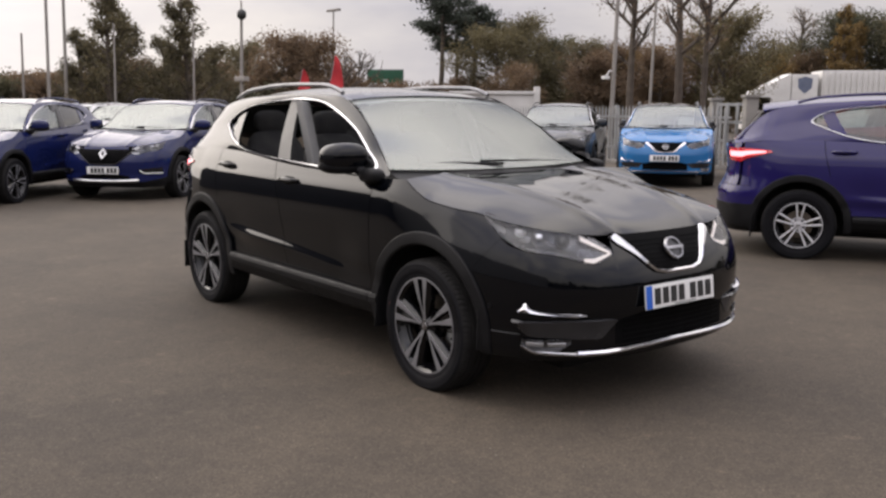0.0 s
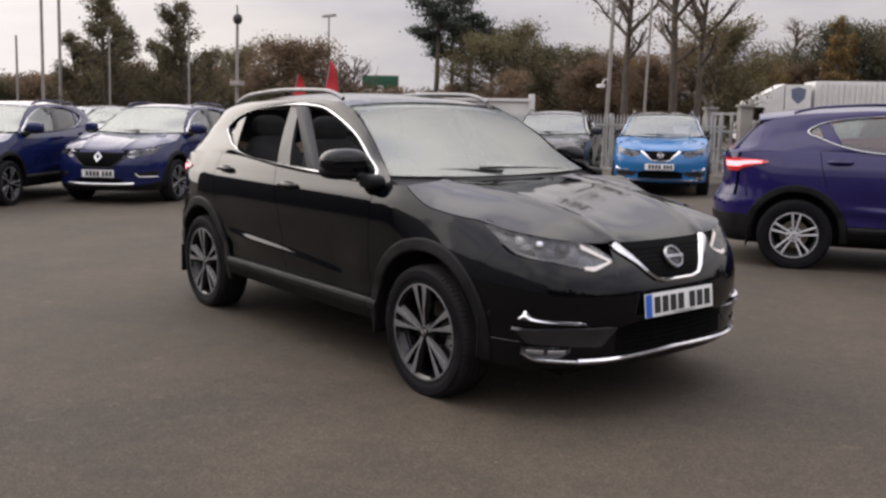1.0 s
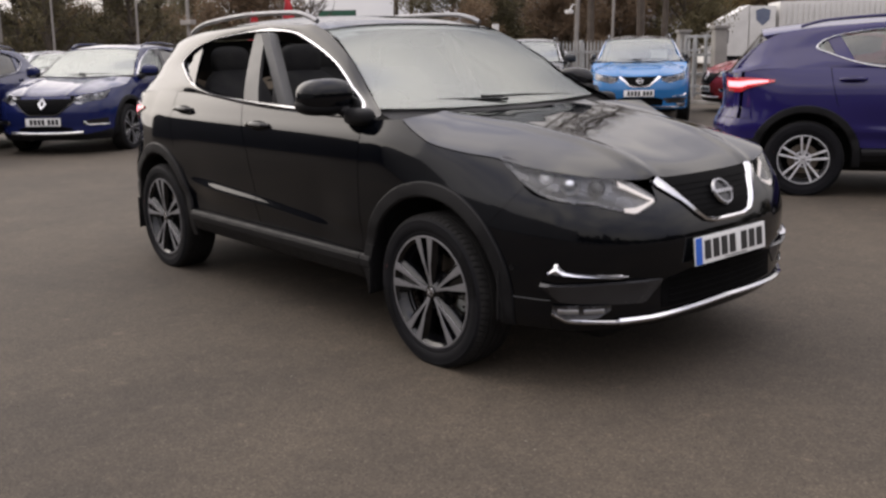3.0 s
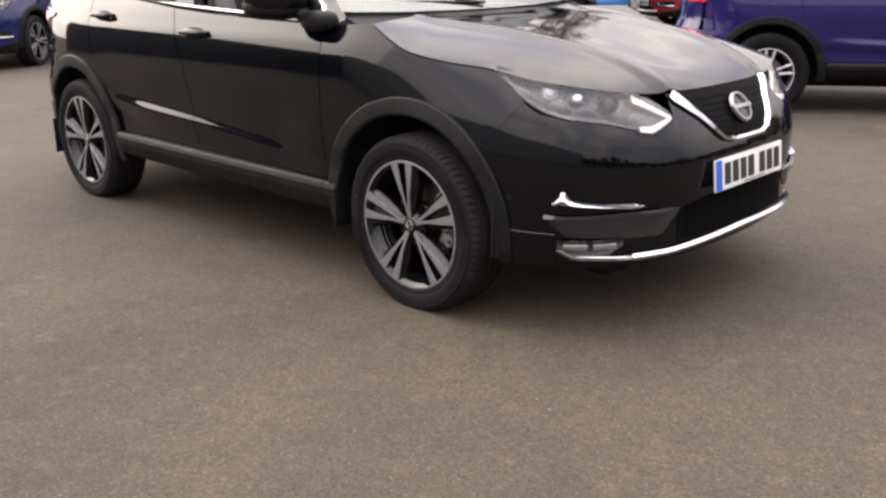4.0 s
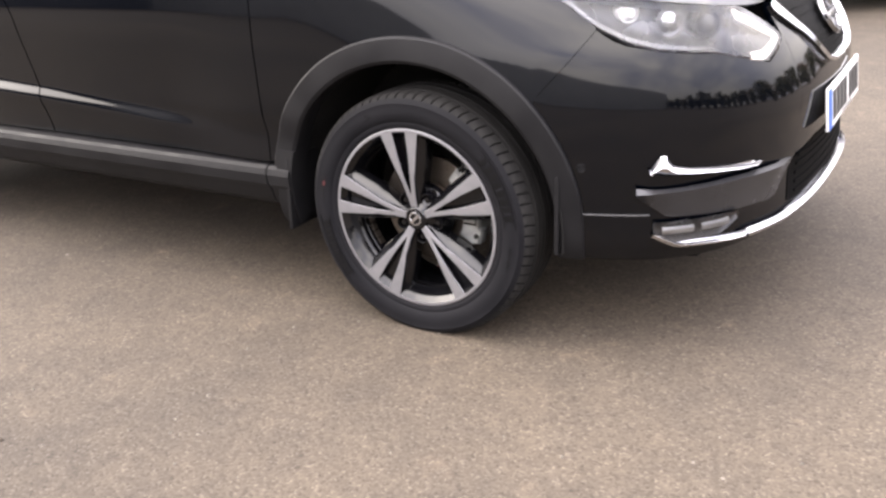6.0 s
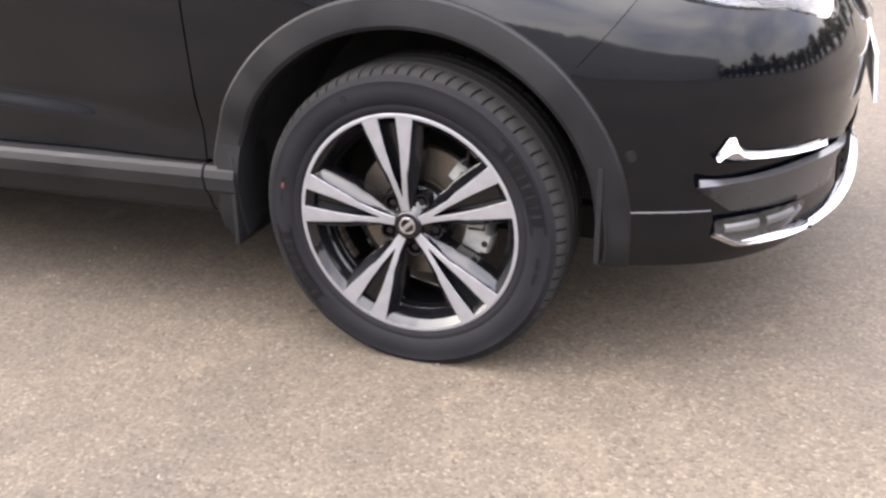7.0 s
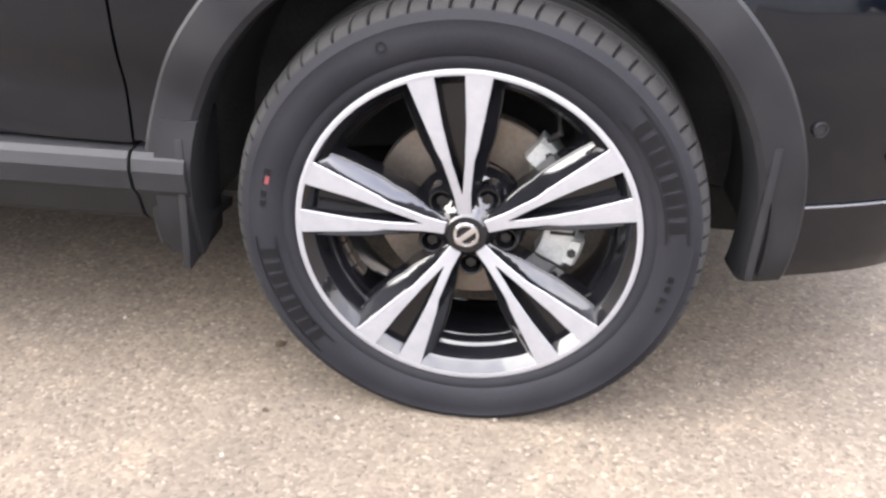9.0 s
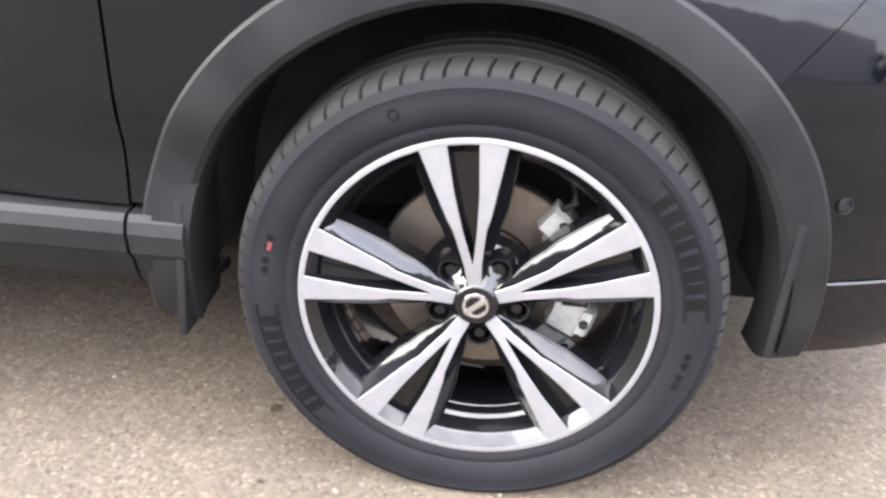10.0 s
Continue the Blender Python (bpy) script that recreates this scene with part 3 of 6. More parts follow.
def arc_bar(r0, r1, a0, a1, y, rise=0.0012, steps=5):
    """A raised bar on the tyre's wall."""
    ang, r0, r1 = np.linspace(radians(a0), radians(a1), steps), squat(r0), squat(r1)
    v = [(r * math.sin(a), y - h, r * math.cos(a)) for h in (0.0, rise) for r in (r0, r1) for a in ang]
    k = steps
    f = quads(2, k, start=2 * k)
    f += [(i, i + 1, 2 * k + i + 1, 2 * k + i) for i in range(k - 1)] + [(k + i, k + i + 1, 3 * k + i + 1, 3 * k + i) for i in range(k - 1)]
    f += [(0, k, 3 * k, 2 * k), (k - 1, 2 * k - 1, 4 * k - 1, 3 * k - 1)]
    return v, f


def spoke_mesh_v():
    """Machined faces of one pair of arms, and the dark flanks under them."""
    rs = np.array([0.031, 0.046, 0.062, 0.078, 0.095, 0.114, 0.132, 0.150, 0.169, 0.190, 0.212, 0.2375])
    outer = np.interp(rs, [0.031, 0.062, 0.114, 0.132, 0.169, 0.2375], [0.0095, 0.0122, 0.0220, 0.0290, 0.0395, 0.0590])
    inner = np.interp(rs, [0.062, 0.078, 0.114, 0.169, 0.2375], [0.0, 0.0030, 0.0092, 0.0160, 0.0205])
    depth = np.interp(rs, [0.031, 0.12, 0.2375], [0.013, 0.004, 0.0])
    shelf = np.interp(rs, [0.031, 0.062, 0.10, 0.14, 0.200, 0.225, 0.2375], [0.003, 0.010, 0.019, 0.021, 0.0185, 0.014, 0.002])
    faces_v, faces_f, dark_v, dark_f = [], [], [], []
    for s in (1, -1):
        k = len(faces_v)
        for r, o, i, d in zip(rs, outer, inner, depth):
            faces_v += [(s * i, d + 0.0007, r), (s * (i + 0.0006 * (i > 0)), d, r), (s * (o - 0.0008), d, r), (s * o, d + 0.0010, r)]
        faces_f += quads(len(rs), 4, start=k)
        k = len(dark_v)
        for r, o, i, d, wide in zip(rs, outer, inner, depth, shelf):
            dark_v += [(s * max(i - 0.003, 0), d + 0.036, r), (s * max(i - 0.0015, 0), d + 0.008, r), (s * (i + 0.0002), d + 0.0010, r), (s * (o - 0.0002), d + 0.0012, r),
                       (s * (o + 0.10 * wide), d + 0.0060, r), (s * (o + 0.84 * wide), d + 0.0060 + 0.75 * wide, r), (s * (o + 0.90 * wide), d + 0.0050 + 0.75 * wide, r), (s * (o + 0.98 * wide), d + 0.0058 + 0.76 * wide, r), (s * (o + wide), d + 0.0095 + 0.76 * wide, r), (s * (o + wide + 0.001), d + 0.05, r)]
        dark_f += quads(len(rs), 10, start=k)
    k = len(dark_v)
    for r, i, d in zip(rs[1:], inner[1:], depth[1:]):
        dark_v += [(-i - 0.004, d + 0.024, r), (i + 0.004, d + 0.024, r)]
    dark_f += quads(len(rs) - 1, 2, start=k)
    return (faces_v, faces_f), (dark_v, dark_f)


def spoke_mesh_plain():
    """A plain silver double spoke."""
    rs = np.array([0.03, 0.06, 0.10, 0.15, 0.20, 0.2375])
    v, f = [], []
    for s in (1, -1):
        k = len(v)
        for r in rs:
            c, w, d = s * np.interp(r, [0.03, 0.2375], [0.012, 0.042]), np.interp(r, [0.03, 0.2375], [0.007, 0.0105]), np.interp(r, [0.03, 0.2375], [0.012, 0.002])
            v += [(c - w, d + 0.03, r), (c - w, d + 0.002, r), (c - w * 0.6, d, r), (c + w * 0.6, d, r), (c + w, d + 0.002, r), (c + w, d + 0.03, r)]
        f += quads(len(rs), 6, start=k)
    return v, f


def turned(pair, angle, dy=0.0):
    c, s = math.cos(angle), math.sin(angle)
    return [(x * c + z * s, y + dy, z * c - x * s) for x, y, z in pair[0]], pair[1]


TYRE = {}


def wheel(parent, x, side, style, spin):
    """A wheel on the right (side -1) or the left (side 1). Its outer face looks along -y before it is turned."""
    if style not in TYRE:
        TYRE[style] = tyre_mesh(76 if style == "cut" else 36, 0.238 if style != "plain" else 0.209)
    face = -0.099
    rim_mat = M["pocket"] if style[:3] == "cut" else M["alloy"]
    v, f = lathe([(0.2445, face + 0.007), (0.2440, face + 0.001), (0.2415, face), (0.2360, face + 0.001)], 96 if style == "cut" else 40)
    barrel = lathe([(0.2362, face + 0.001), (0.2342, face + 0.0030), (0.2228, face + 0.0140), (0.2205, face + 0.0170), (0.2150, face + 0.040), (0.2095, face + 0.046), (0.2085, face + 0.056), (0.2045, face + 0.061), (0.2040, face + 0.10), (0.2090, face + 0.15), (0.222, face + 0.19), (0.2445, face + 0.195)], 96 if style == "cut" else 40)
    root = part("wheel", mesh_of("rim_barrel", *barrel, rim_mat if style != "plain" else M["satin"]), parent, "alloy wheel with double spokes")
    root.matrix_basis = pose(x, side * HUB_Y, HUB_Z, 0, 0, 180 if side > 0 else 0)
    part("rim_lip", mesh_of("rim_lip", v, f, M["cut"] if style[:3] == "cut" else M["alloy"]), root)
    tyre = part("tyre", TYRE[style], root, "black road tyre with a blocky tread")
    if style == "plain":
        root.matrix_basis = root.matrix_basis @ Matrix.Diagonal((0.88, 1, 0.88, 1))
        tyre.matrix_basis = Matrix.Diagonal((1 / 0.88, 1, 1 / 0.88, 1))
    if style[:3] == "cut":
        faces, dark = spoke_mesh_v()
        me_a, me_b = mesh_of("spoke_face", *faces, M["cut"]), mesh_of("spoke_flank", *dark, M["pocket"])
        for k in range(5):
            for name, me in (("spoke_face", me_a), ("spoke_flank", me_b)):
                ob = part(name, me, root)
                ob.matrix_basis = pose(0, face + 0.001, 0, 0, spin + 72 * k, 0)
    else:
        me_a = mesh_of("spoke", *spoke_mesh_plain(), M["alloy"])
        for k in range(5):
            ob = part("spoke", me_a, root)
            ob.matrix_basis = pose(0, face + 0.001, 0, 0, spin + 72 * k, 0)
    hub = lathe([(0.0, face + 0.010), (0.028, face + 0.0105), (0.031, face + 0.013), (0.033, face + 0.018), (0.040, face + 0.024), (0.048, face + 0.034), (0.075, face + 0.052), (0.085, face + 0.07)], 48)
    part("hub", mesh_of("hub", *hub, rim_mat), root)
    ring = lathe([(0.0135, face + 0.0100), (0.0145, face + 0.0080), (0.0180, face + 0.0080), (0.0190, face + 0.0100)], 40)
    bar = from_bm("bar", block(-0.019, 0.019, face + 0.0075, face + 0.0100, -0.0042, 0.0042, 0.0012), M["chrome"])
    part("centre_badge", mesh_of("ring", *ring, M["chrome"]), root, "chrome ring on a black centre cap")
    ob = part("badge_bar", bar, root)
    ob.matrix_basis = pose(0, 0, 0, 0, spin - 35, 0)
    nut = lathe([(0.0, face + 0.030), (0.008, face + 0.0305), (0.010, face + 0.034), (0.010, face + 0.055)], 6)
    seat = lathe([(0.0115, face + 0.052), (0.0150, face + 0.026), (0.0178, face + 0.025), (0.020, face + 0.030), (0.022, face + 0.06)], 24)
    me_n, me_s = mesh_of("wheel_nut", *nut, M["pocket"]), mesh_of("nut_seat", *seat, M["pocket"] if style[:3] == "cut" else M["alloy"])
    for k in range(5):
        a = radians(spin + 36 + 72 * k)
        for name, me in (("wheel_nut", me_n), ("nut_seat", me_s)):
            ob = part(name, me, root)
            ob.matrix_basis = pose(0.056 * math.sin(a), 0, 0.056 * math.cos(a))
    disc = joined(lathe([(0.07, -0.002), (0.146, -0.002), (0.148, 0.0), (0.148, 0.018), (0.146, 0.020), (0.07, 0.02)], 64), lathe([(0.0, -0.030), (0.070, -0.030), (0.075, -0.026), (0.077, -0.002), (0.08, -0.002)], 48))
    part("brake_disc", mesh_of("brake_disc", *disc, M["disc"]), root, "bare steel brake disc")
    if style[:3] == "cut":
        cal = []
        for a0, a1, r0, r1, y0, y1 in ((48, 118, 0.105, 0.160, -0.028, 0.03), (37, 55, 0.118, 0.162, -0.034, 0.0), (100, 114, 0.145, 0.172, -0.034, 0.0), (75, 92, 0.112, 0.150, -0.036, -0.02)):
            ang = np.linspace(radians(a0), radians(a1), 7)
            v = [(r * math.sin(a), y, r * math.cos(a)) for r, y in ((r0, y1), (r0 + 0.006, y0), (r1 - 0.006, y0), (r1, y0 + 0.008), (r1, y1)) for a in ang]
            ends = [tuple(j * 7 for j in range(5)), tuple(j * 7 + 6 for j in range(4, -1, -1))]
            cal.append((v, quads(5, 7) + ends))
        part("brake_caliper", mesh_of("brake_caliper", *joined(*cal), M["caliper"]), root, "cast aluminium brake caliper")
        bolt = lathe([(0.0, -0.046), (0.006, -0.046), (0.007, -0.044), (0.007, -0.03)], 6)
        me_b = mesh_of("caliper_bolt", *bolt, M["dark"])
        for a, r in ((46, 0.150), (107, 0.158), (80, 0.131), (88, 0.131)):
            part("caliper_bolt", me_b, root).matrix_basis = pose(r * math.sin(radians(a)), 0.004 if r < 0.14 else 0.006, r * math.cos(radians(a)))
        clip = tube([(r * math.sin(radians(a)), -0.038, r * math.cos(radians(a))) for r, a in ((0.118, 72), (0.152, 70), (0.158, 82), (0.152, 95), (0.118, 96))], 0.0028, 6)
        part("pad_spring", mesh_of("pad_spring", *clip, M["dark"]), root)
        weight = from_bm("balance_weight", block(-0.009, 0.009, -0.010, 0.010, -0.003, 0.0015, 0.001), M["disc"])
        for k in range(4):
            part("balance_weight", weight, root).matrix_basis = pose(0, 0, 0, 0, 236 + 6 * k, 0) @ pose(0, face + 0.085, 0.2035)
        hose = tube([(0.10, -0.02, 0.12), (0.12, -0.035, 0.14), (0.115, -0.02, 0.165), (0.08, 0.03, 0.17)], 0.005, 8)
        part("brake_hose", mesh_of("brake_hose", *hose, M["dark"]), root)
    # raised marks on the tyre's wall
    wall = -0.1070
    marks = []
    for k in range(8):
        marks.append(arc_bar(0.2785, 0.3035, 49 + 4.3 * k, 51.6 + 4.3 * k + (0.6 if k % 3 else 0), wall))
        marks.append(arc_bar(0.2785, 0.3035, 229 + 4.3 * k, 231.6 + 4.3 * k + (0.6 if k % 3 else 0), wall))
    for a in (96, 99, 103, 106, 276, 279, 283, 286):
        marks.append(arc_bar(0.288, 0.297, a, a + 1.8, wall))
    marks.append(arc_bar(0.2735, 0.2752, 45, 86, wall, steps=20))
    marks.append(arc_bar(0.3068, 0.3085, 45, 86, wall, steps=20))
    marks.append(arc_bar(0.2735, 0.2752, 225, 266, wall, steps=20))
    marks.append(arc_bar(0.3068, 0.3085, 225, 266, wall, steps=20))
    tagged(part("raised_mark", mesh_of("raised_mark", *joined(*marks), M["rubber_mark"]), root), kind="stuff")
    dot = lathe([(0.0045, 0.0), (0.005, -0.0012), (0.0075, -0.0012), (0.008, 0.0)], 20)
    ob = part("round_mark", mesh_of("round_mark", *dot, M["rubber_mark"]), root)
    ob.matrix_basis = pose(-0.115, wall, 0.268)
    part("paint_dot", mesh_of("paint_dot", *arc_bar(0.287, 0.2935, 283.2, 285.6, wall - 0.0004), M["red_mark"]), root, "small red paint mark")
    return root


def plate_on(parent, x, z, lean, y=0.0, band=True):
    """A number plate whose characters are plain bars."""
    root = part("number_plate", from_bm("number_plate", block(-0.004, 0.004, -0.255, 0.255, -0.0555, 0.0555, 0.006), M["plate"]), parent, "white number plate with dark bars" + (" and a blue band" if band else ""))
    root.matrix_basis = pose(x, y, z, 0, lean, 0)
    if band:
        part("blue_band", from_bm("blue_band", block(0.0042, 0.0052, -0.2535, -0.210, -0.053, 0.053, 0.0), M["plate_blue"]), root)
    at = -0.193
    for w in (0.05, 0.05, 0.05, 0.05, 0.0, 0.05, 0.05, 0.05):
        if w:
            part("bar", from_bm("bar", block(0.0042, 0.0056, at, at + w - 0.006, -0.038, 0.038, 0.0), M["ink"]), root)
        at += w + 0.0085 if w else 0.028
    part("lower_line", from_bm("lower_line", block(0.0042, 0.0050, -0.05, 0.11, -0.050, -0.046, 0.0), M["ink"]), root)
    return root


def suv(label, paint_mat, front="v", rims="cut", spin=(-7, -7, -7, -7), open_window=True, detail=True, folded=(), mirror_mat=None, side_glass="tint"):
    """A five-door family SUV. front: 'v' (chrome V round the badge) or 'band' (wide dark grille). Its origin lies on the ground under the middle of the front axle."""
    car = thing("suv", label, "car")
    P = paint_mat
    # front bumper, from arch to arch
    top = table((0.0, 0.832), (0.385, 0.834), (0.392, 0.765), (0.40, 0.757), (0.445, 0.738), (0.51, 0.718), (0.58, 0.734), (0.70, 0.762), (0.85, 0.778), (0.93, 0.796), (1.0, 0.828))
    base = np.unique(np.r_[np.linspace(0, 0.38, 14), 0.385, 0.392, 0.40, 0.42, 0.445, 0.48, 0.51, np.linspace(0.54, 1.0, 18)])
    rows = np.linspace(0, 1, 26)
    z = 0.282 + (top(base) - 0.282)[:, None] * rows
    ends = np.where(z < 0.67, q_of_x(ARCH_X + np.sqrt(np.maximum(ARCH**2 - (z - ARCH_Z) ** 2, 0.01))), 1.15 - (z - 0.67) / 0.16 * 0.15)
    far = np.clip((base[:, None] - 0.86) / 0.14, 0, 1)
    q = base[:, None] + far * (ends - 1.0)
    grid = shell(q, z)
    grid = np.concatenate([(grid * np.array([1, -1, 1]))[:0:-1], grid])
    part("front_bumper", mesh_of("front_bumper", *sheet(grid, 0.015), P), car)
    # wing
    qs = np.r_[np.linspace(1.004, 1.15, 10), np.linspace(1.165, 1.9, 34), 1.915, 1.925, 1.935, float(q_of_x(-0.4665))]
    xs = plan(qs)[:, 0]
    low = np.where(qs < 1.15, 0.832 - (qs - 1.0) / 0.15 * 0.16, arch_z(xs, 0.0))
    high = np.where(qs < 1.15, LAMP_LOW(qs) + 0.001, np.where(qs < 1.69, HOOD_EDGE(qs) - 0.005, BELT(xs) - 0.002))
    high = np.maximum(high, low + 0.001)
    v = np.linspace(0, 1, 16)
    side_pair("wing", shell(np.repeat(qs[:, None], 16, 1), low[:, None] + (high - low)[:, None] * v), P, car, 0.02)
    # doors
    b_edge = table((0.40, -1.425), (0.60, -1.44), (0.83, -1.475), (1.02, -1.57), (1.09, -1.61))

    def c_edge(zz):
        arch = ARCH_X - WHEELBASE + np.sqrt(np.maximum((ARCH + 0.012) ** 2 - (zz - ARCH_Z) ** 2, 0))
        return np.maximum(arch, np.interp(zz, [0.4, 0.72, 0.85, 1.0, 1.14], [-2.4, -2.36, -2.40, -2.44, -2.46]))

    def door(x_front, x_rear, n):
        u, vv = np.linspace(0, 1, n), np.linspace(0, 1, 120 if detail else 44)
        zz = 0.451 + (1.10 - 0.451) * vv
        for _ in range(3):
            xf = x_front(zz)
            xr = x_rear(zz)
            x = xf + (xr - xf) * u[:, None]
            zz = 0.451 + (BELT(x) - 0.004 - 0.451) * vv
        line = 0.605 + (x + 2.0) * -0.060
        ends = smooth(-2.40, -1.85, x) * (1 - smooth(-0.95, -0.48, x))
        press = 0.0196 * ends * (1 - smooth(-0.012, 0.042, zz - line)) * smooth(-0.13, -0.01, zz - line)
        tuck = 0.020 * smooth(-2.42, -2.05, x) * (1 - smooth(-0.85, -0.50, x)) * (1 - smooth(0.58, 0.87, zz))
        return shell(q_of_x(x), zz, press - tuck)
    side_pair("front_door", door(lambda zz: zz * 0 - 0.4708, lambda zz: b_edge(zz) + 0.003, 40), P, car, 0.02)
    side_pair("rear_door", door(lambda zz: b_edge(zz) - 0.003, c_edge, 36), P, car, 0.02)
    # rear quarter
    v = np.linspace(0, 1, 22)
    u = np.linspace(0, 1, 60)
    zz = np.repeat((0.451 + (1.12 - 0.451) * v)[None], 60, 0)
    for _ in range(4):
        x_front = c_edge(zz) - 0.006
        x = x_front + (-3.20 - x_front) * u[:, None]
        lo = np.where(x > -3.098, arch_z(x, -WHEELBASE), 0.70)
        hi = BELT(x) - 0.003
        zz = lo + (hi - lo) * v
    side_pair("rear_quarter", shell(q_of_x(x), zz), P, car, 0.02)
    # rear bumper and tailgate
    q_arch = float(q_of_x(-3.05))
    qs = np.linspace(q_arch, 2 * TAIL - q_arch, 70)
    xs = shell(qs, 0.5)[:, 0]
    lows = np.where(xs > -3.098, np.maximum(0.30, ARCH_Z + np.sqrt(np.maximum(ARCH**2 - (xs + WHEELBASE - ARCH_X) ** 2, 0))), 0.30)
    part("rear_bumper", mesh_of("rear_bumper", *sheet(stretch(qs, lambda a: np.minimum(lows, 0.69), lambda a: a * 0 + 0.695, 14), 0.015), P), car)
    part("rear_valance", mesh_of("rear_valance", *sheet(stretch(np.linspace(4.55, 2 * TAIL - 4.55, 50), 0.25, 0.52, 8, lambda a, b: 0.012 - 0.03 * (b < 0.01)), 0.015), M["plastic"]), car)
    q_gate = 4.74
    part("tailgate", mesh_of("tailgate", *sheet(stretch(np.linspace(q_gate, 2 * TAIL - q_gate, 60), 0.70, lambda a: BELT(np.maximum(shell(a, 0.9)[:, 0], -3.4)) + 0.0, 20), 0.015), P), car)
    # bonnet
    s = np.linspace(0, 1, 46)
    qe = 1.695 + (0.40 - 1.695) * s**0.95
    edge = shell(qe, HOOD_EDGE(qe))
    xc = -0.375 + (0.757 + 0.375) * s
    zc = spline([(-0.40, 1.070), (-0.2, 1.062), (0.0, 1.045), (0.25, 1.008), (0.45, 0.965), (0.59, 0.922), (0.69, 0.880), (0.760, 0.836)])(xc)
    w = np.linspace(-1, 1, 61)
    a = np.abs(w)[None]
    x = xc[:, None] + (edge[:, 0] - xc)[:, None] * a**2.2
    y = edge[:, 1][:, None] * w[None]
    z = zc[:, None] - (zc - edge[:, 2])[:, None] * a**3.0
    ridge = np.interp(x, [-0.35, 0.75], [0.50, 0.33])
    z = z + 0.010 * np.exp(-((np.abs(y) - ridge) / 0.035) ** 2) * (1 - smooth(0.9, 1.0, a))
    z = z - 0.012 * smooth(0.0, 0.30, ridge - np.abs(y)) * (1 - smooth(0.55, 0.77, x))
    bonnet = part("bonnet", mesh_of("bonnet", *sheet(np.stack([x, y, z], -1), 0.02), P, 50), car)
    # roof, frames, glass
    x = np.linspace(-1.115, -3.03, 40)
    w = np.linspace(-1, 1, 31)
    ye, ze, zm = ROOF_Y(x), ROOF_Z(x), ROOF_MID(x)
    end = smooth(-2.85, -3.03, x)
    ze = np.where(x < -2.75, np.interp(x, [-3.03, -2.75], [1.415, 1.460]), ze)
    z = zm[:, None] - (zm - ze)[:, None] * np.abs(w) ** 2.4
    xx = x[:, None] + 0.03 * (1 - w[None] ** 2) * (x[:, None] > -1.3) * 1.0 - 0.03 * end[:, None] * (1 - w[None] ** 2)
    glazed = front == "v" and detail
    roof = part("roof", mesh_of("roof", *sheet(np.stack([xx, ye[:, None] * w[None], z], -1), 0.02), M["roof_glass"] if glazed else P), car, "dark glass roof" if glazed else "")
    if glazed:
        roof.visible_shadow = False
        for x0, x1 in ((-1.10, -1.22), (-2.62, -3.02)):
            k = (x <= x0 + 0.02) & (x >= x1 - 0.03)
            part("roof_lining", mesh_of("roof_lining", *sheet(np.stack([xx, ye[:, None] * w[None] * 0.97, z - 0.03], -1)[k], 0.0, flip=True), M["headlining"]), car)
    else:
        part("headlining", mesh_of("headlining", *sheet(np.stack([xx * 0.97 - 0.06, ye[:, None] * w[None] * 0.97, z - 0.045], -1), 0.0, flip=True), M["headlining"]), car)
    both_loops = loop(FRAME)
    inner, outer = both_loops[:, :2], both_loops[:, 2:]
    t = np.linspace(0, 1, 7)
    ring = inner[:, None] + (outer - inner)[:, None] * t[None, :, None]
    flush = (smooth(-1.95, -2.35, outer[:, 0]) * smooth(1.30, 1.15, outer[:, 1]))[:, None]
    grid = upper(ring[..., 0], ring[..., 1], 0.010 * (np.sin(np.pi * t)[None] * (1 - flush) + (t * (1 - t) ** 2 * 4)[None] * flush))
    lip = grid[:, :1] + np.array([0, 0.022, 0])
    pts = np.concatenate([lip, grid], 1)
    n, m, _ = pts.shape
    fr = (list(pts.reshape(-1, 3)), quads(n, m) + [((n - 1) * m + j, (n - 1) * m + j + 1, j + 1, j) for j in range(m - 1)])
    both("cabin_frame", fr, P, car)
    # bright line round the side windows
    line = inner + (outer - inner) / np.maximum(np.linalg.norm(outer - inner, axis=1, keepdims=True), 1e-6) * 0.0085
    c = upper(line[:, 0], line[:, 1], 0.012)
    d = upper(inner[:, 0], inner[:, 1], 0.013)
    e = upper(inner[:, 0], inner[:, 1], -0.004)
    g = upper(line[:, 0], line[:, 1], 0.002)
    pts = np.stack([e, d, c, g], 1)
    n = len(pts)
    tr = (list(pts.reshape(-1, 3)), quads(n, 4) + [((n - 1) * 4 + j, (n - 1) * 4 + j + 1, j + 1, j) for j in range(3)])
    both("window_trim", tr, M["chrome"], car, "bright chrome strip round the side windows")
    # side glass as columns between the outline's lower and upper edges
    low_i = [k for k in range(len(inner)) if k < 6 * 7 + 1]
    lowline = inner[low_i]
    highline = np.concatenate([inner[6 * 7:], inner[:1]])

    def pane(x0, x1, n=14, lean0=0.0, lean1=0.0):
        """A piece of the side glass between two edges that lean back by so much a metre of height."""
        base, lean, v = np.linspace(x0, x1, n)[:, None], np.linspace(lean0, lean1, n)[:, None], np.linspace(0, 1, 8)[None]
        x = np.repeat(base, 8, 1)
        lo, hi = np.argsort(lowline[:, 0]), np.argsort(highline[:, 0])
        for _ in range(5):
            zl = np.interp(x, lowline[lo, 0], lowline[lo, 1])
            zh = np.maximum(np.interp(x, highline[hi, 0], highline[hi, 1]), zl + 0.002)
            zz = zl + (zh - zl) * v
            x = np.maximum(base - lean * (zz - 1.10), -2.577)
        return upper(x, zz, -0.014)
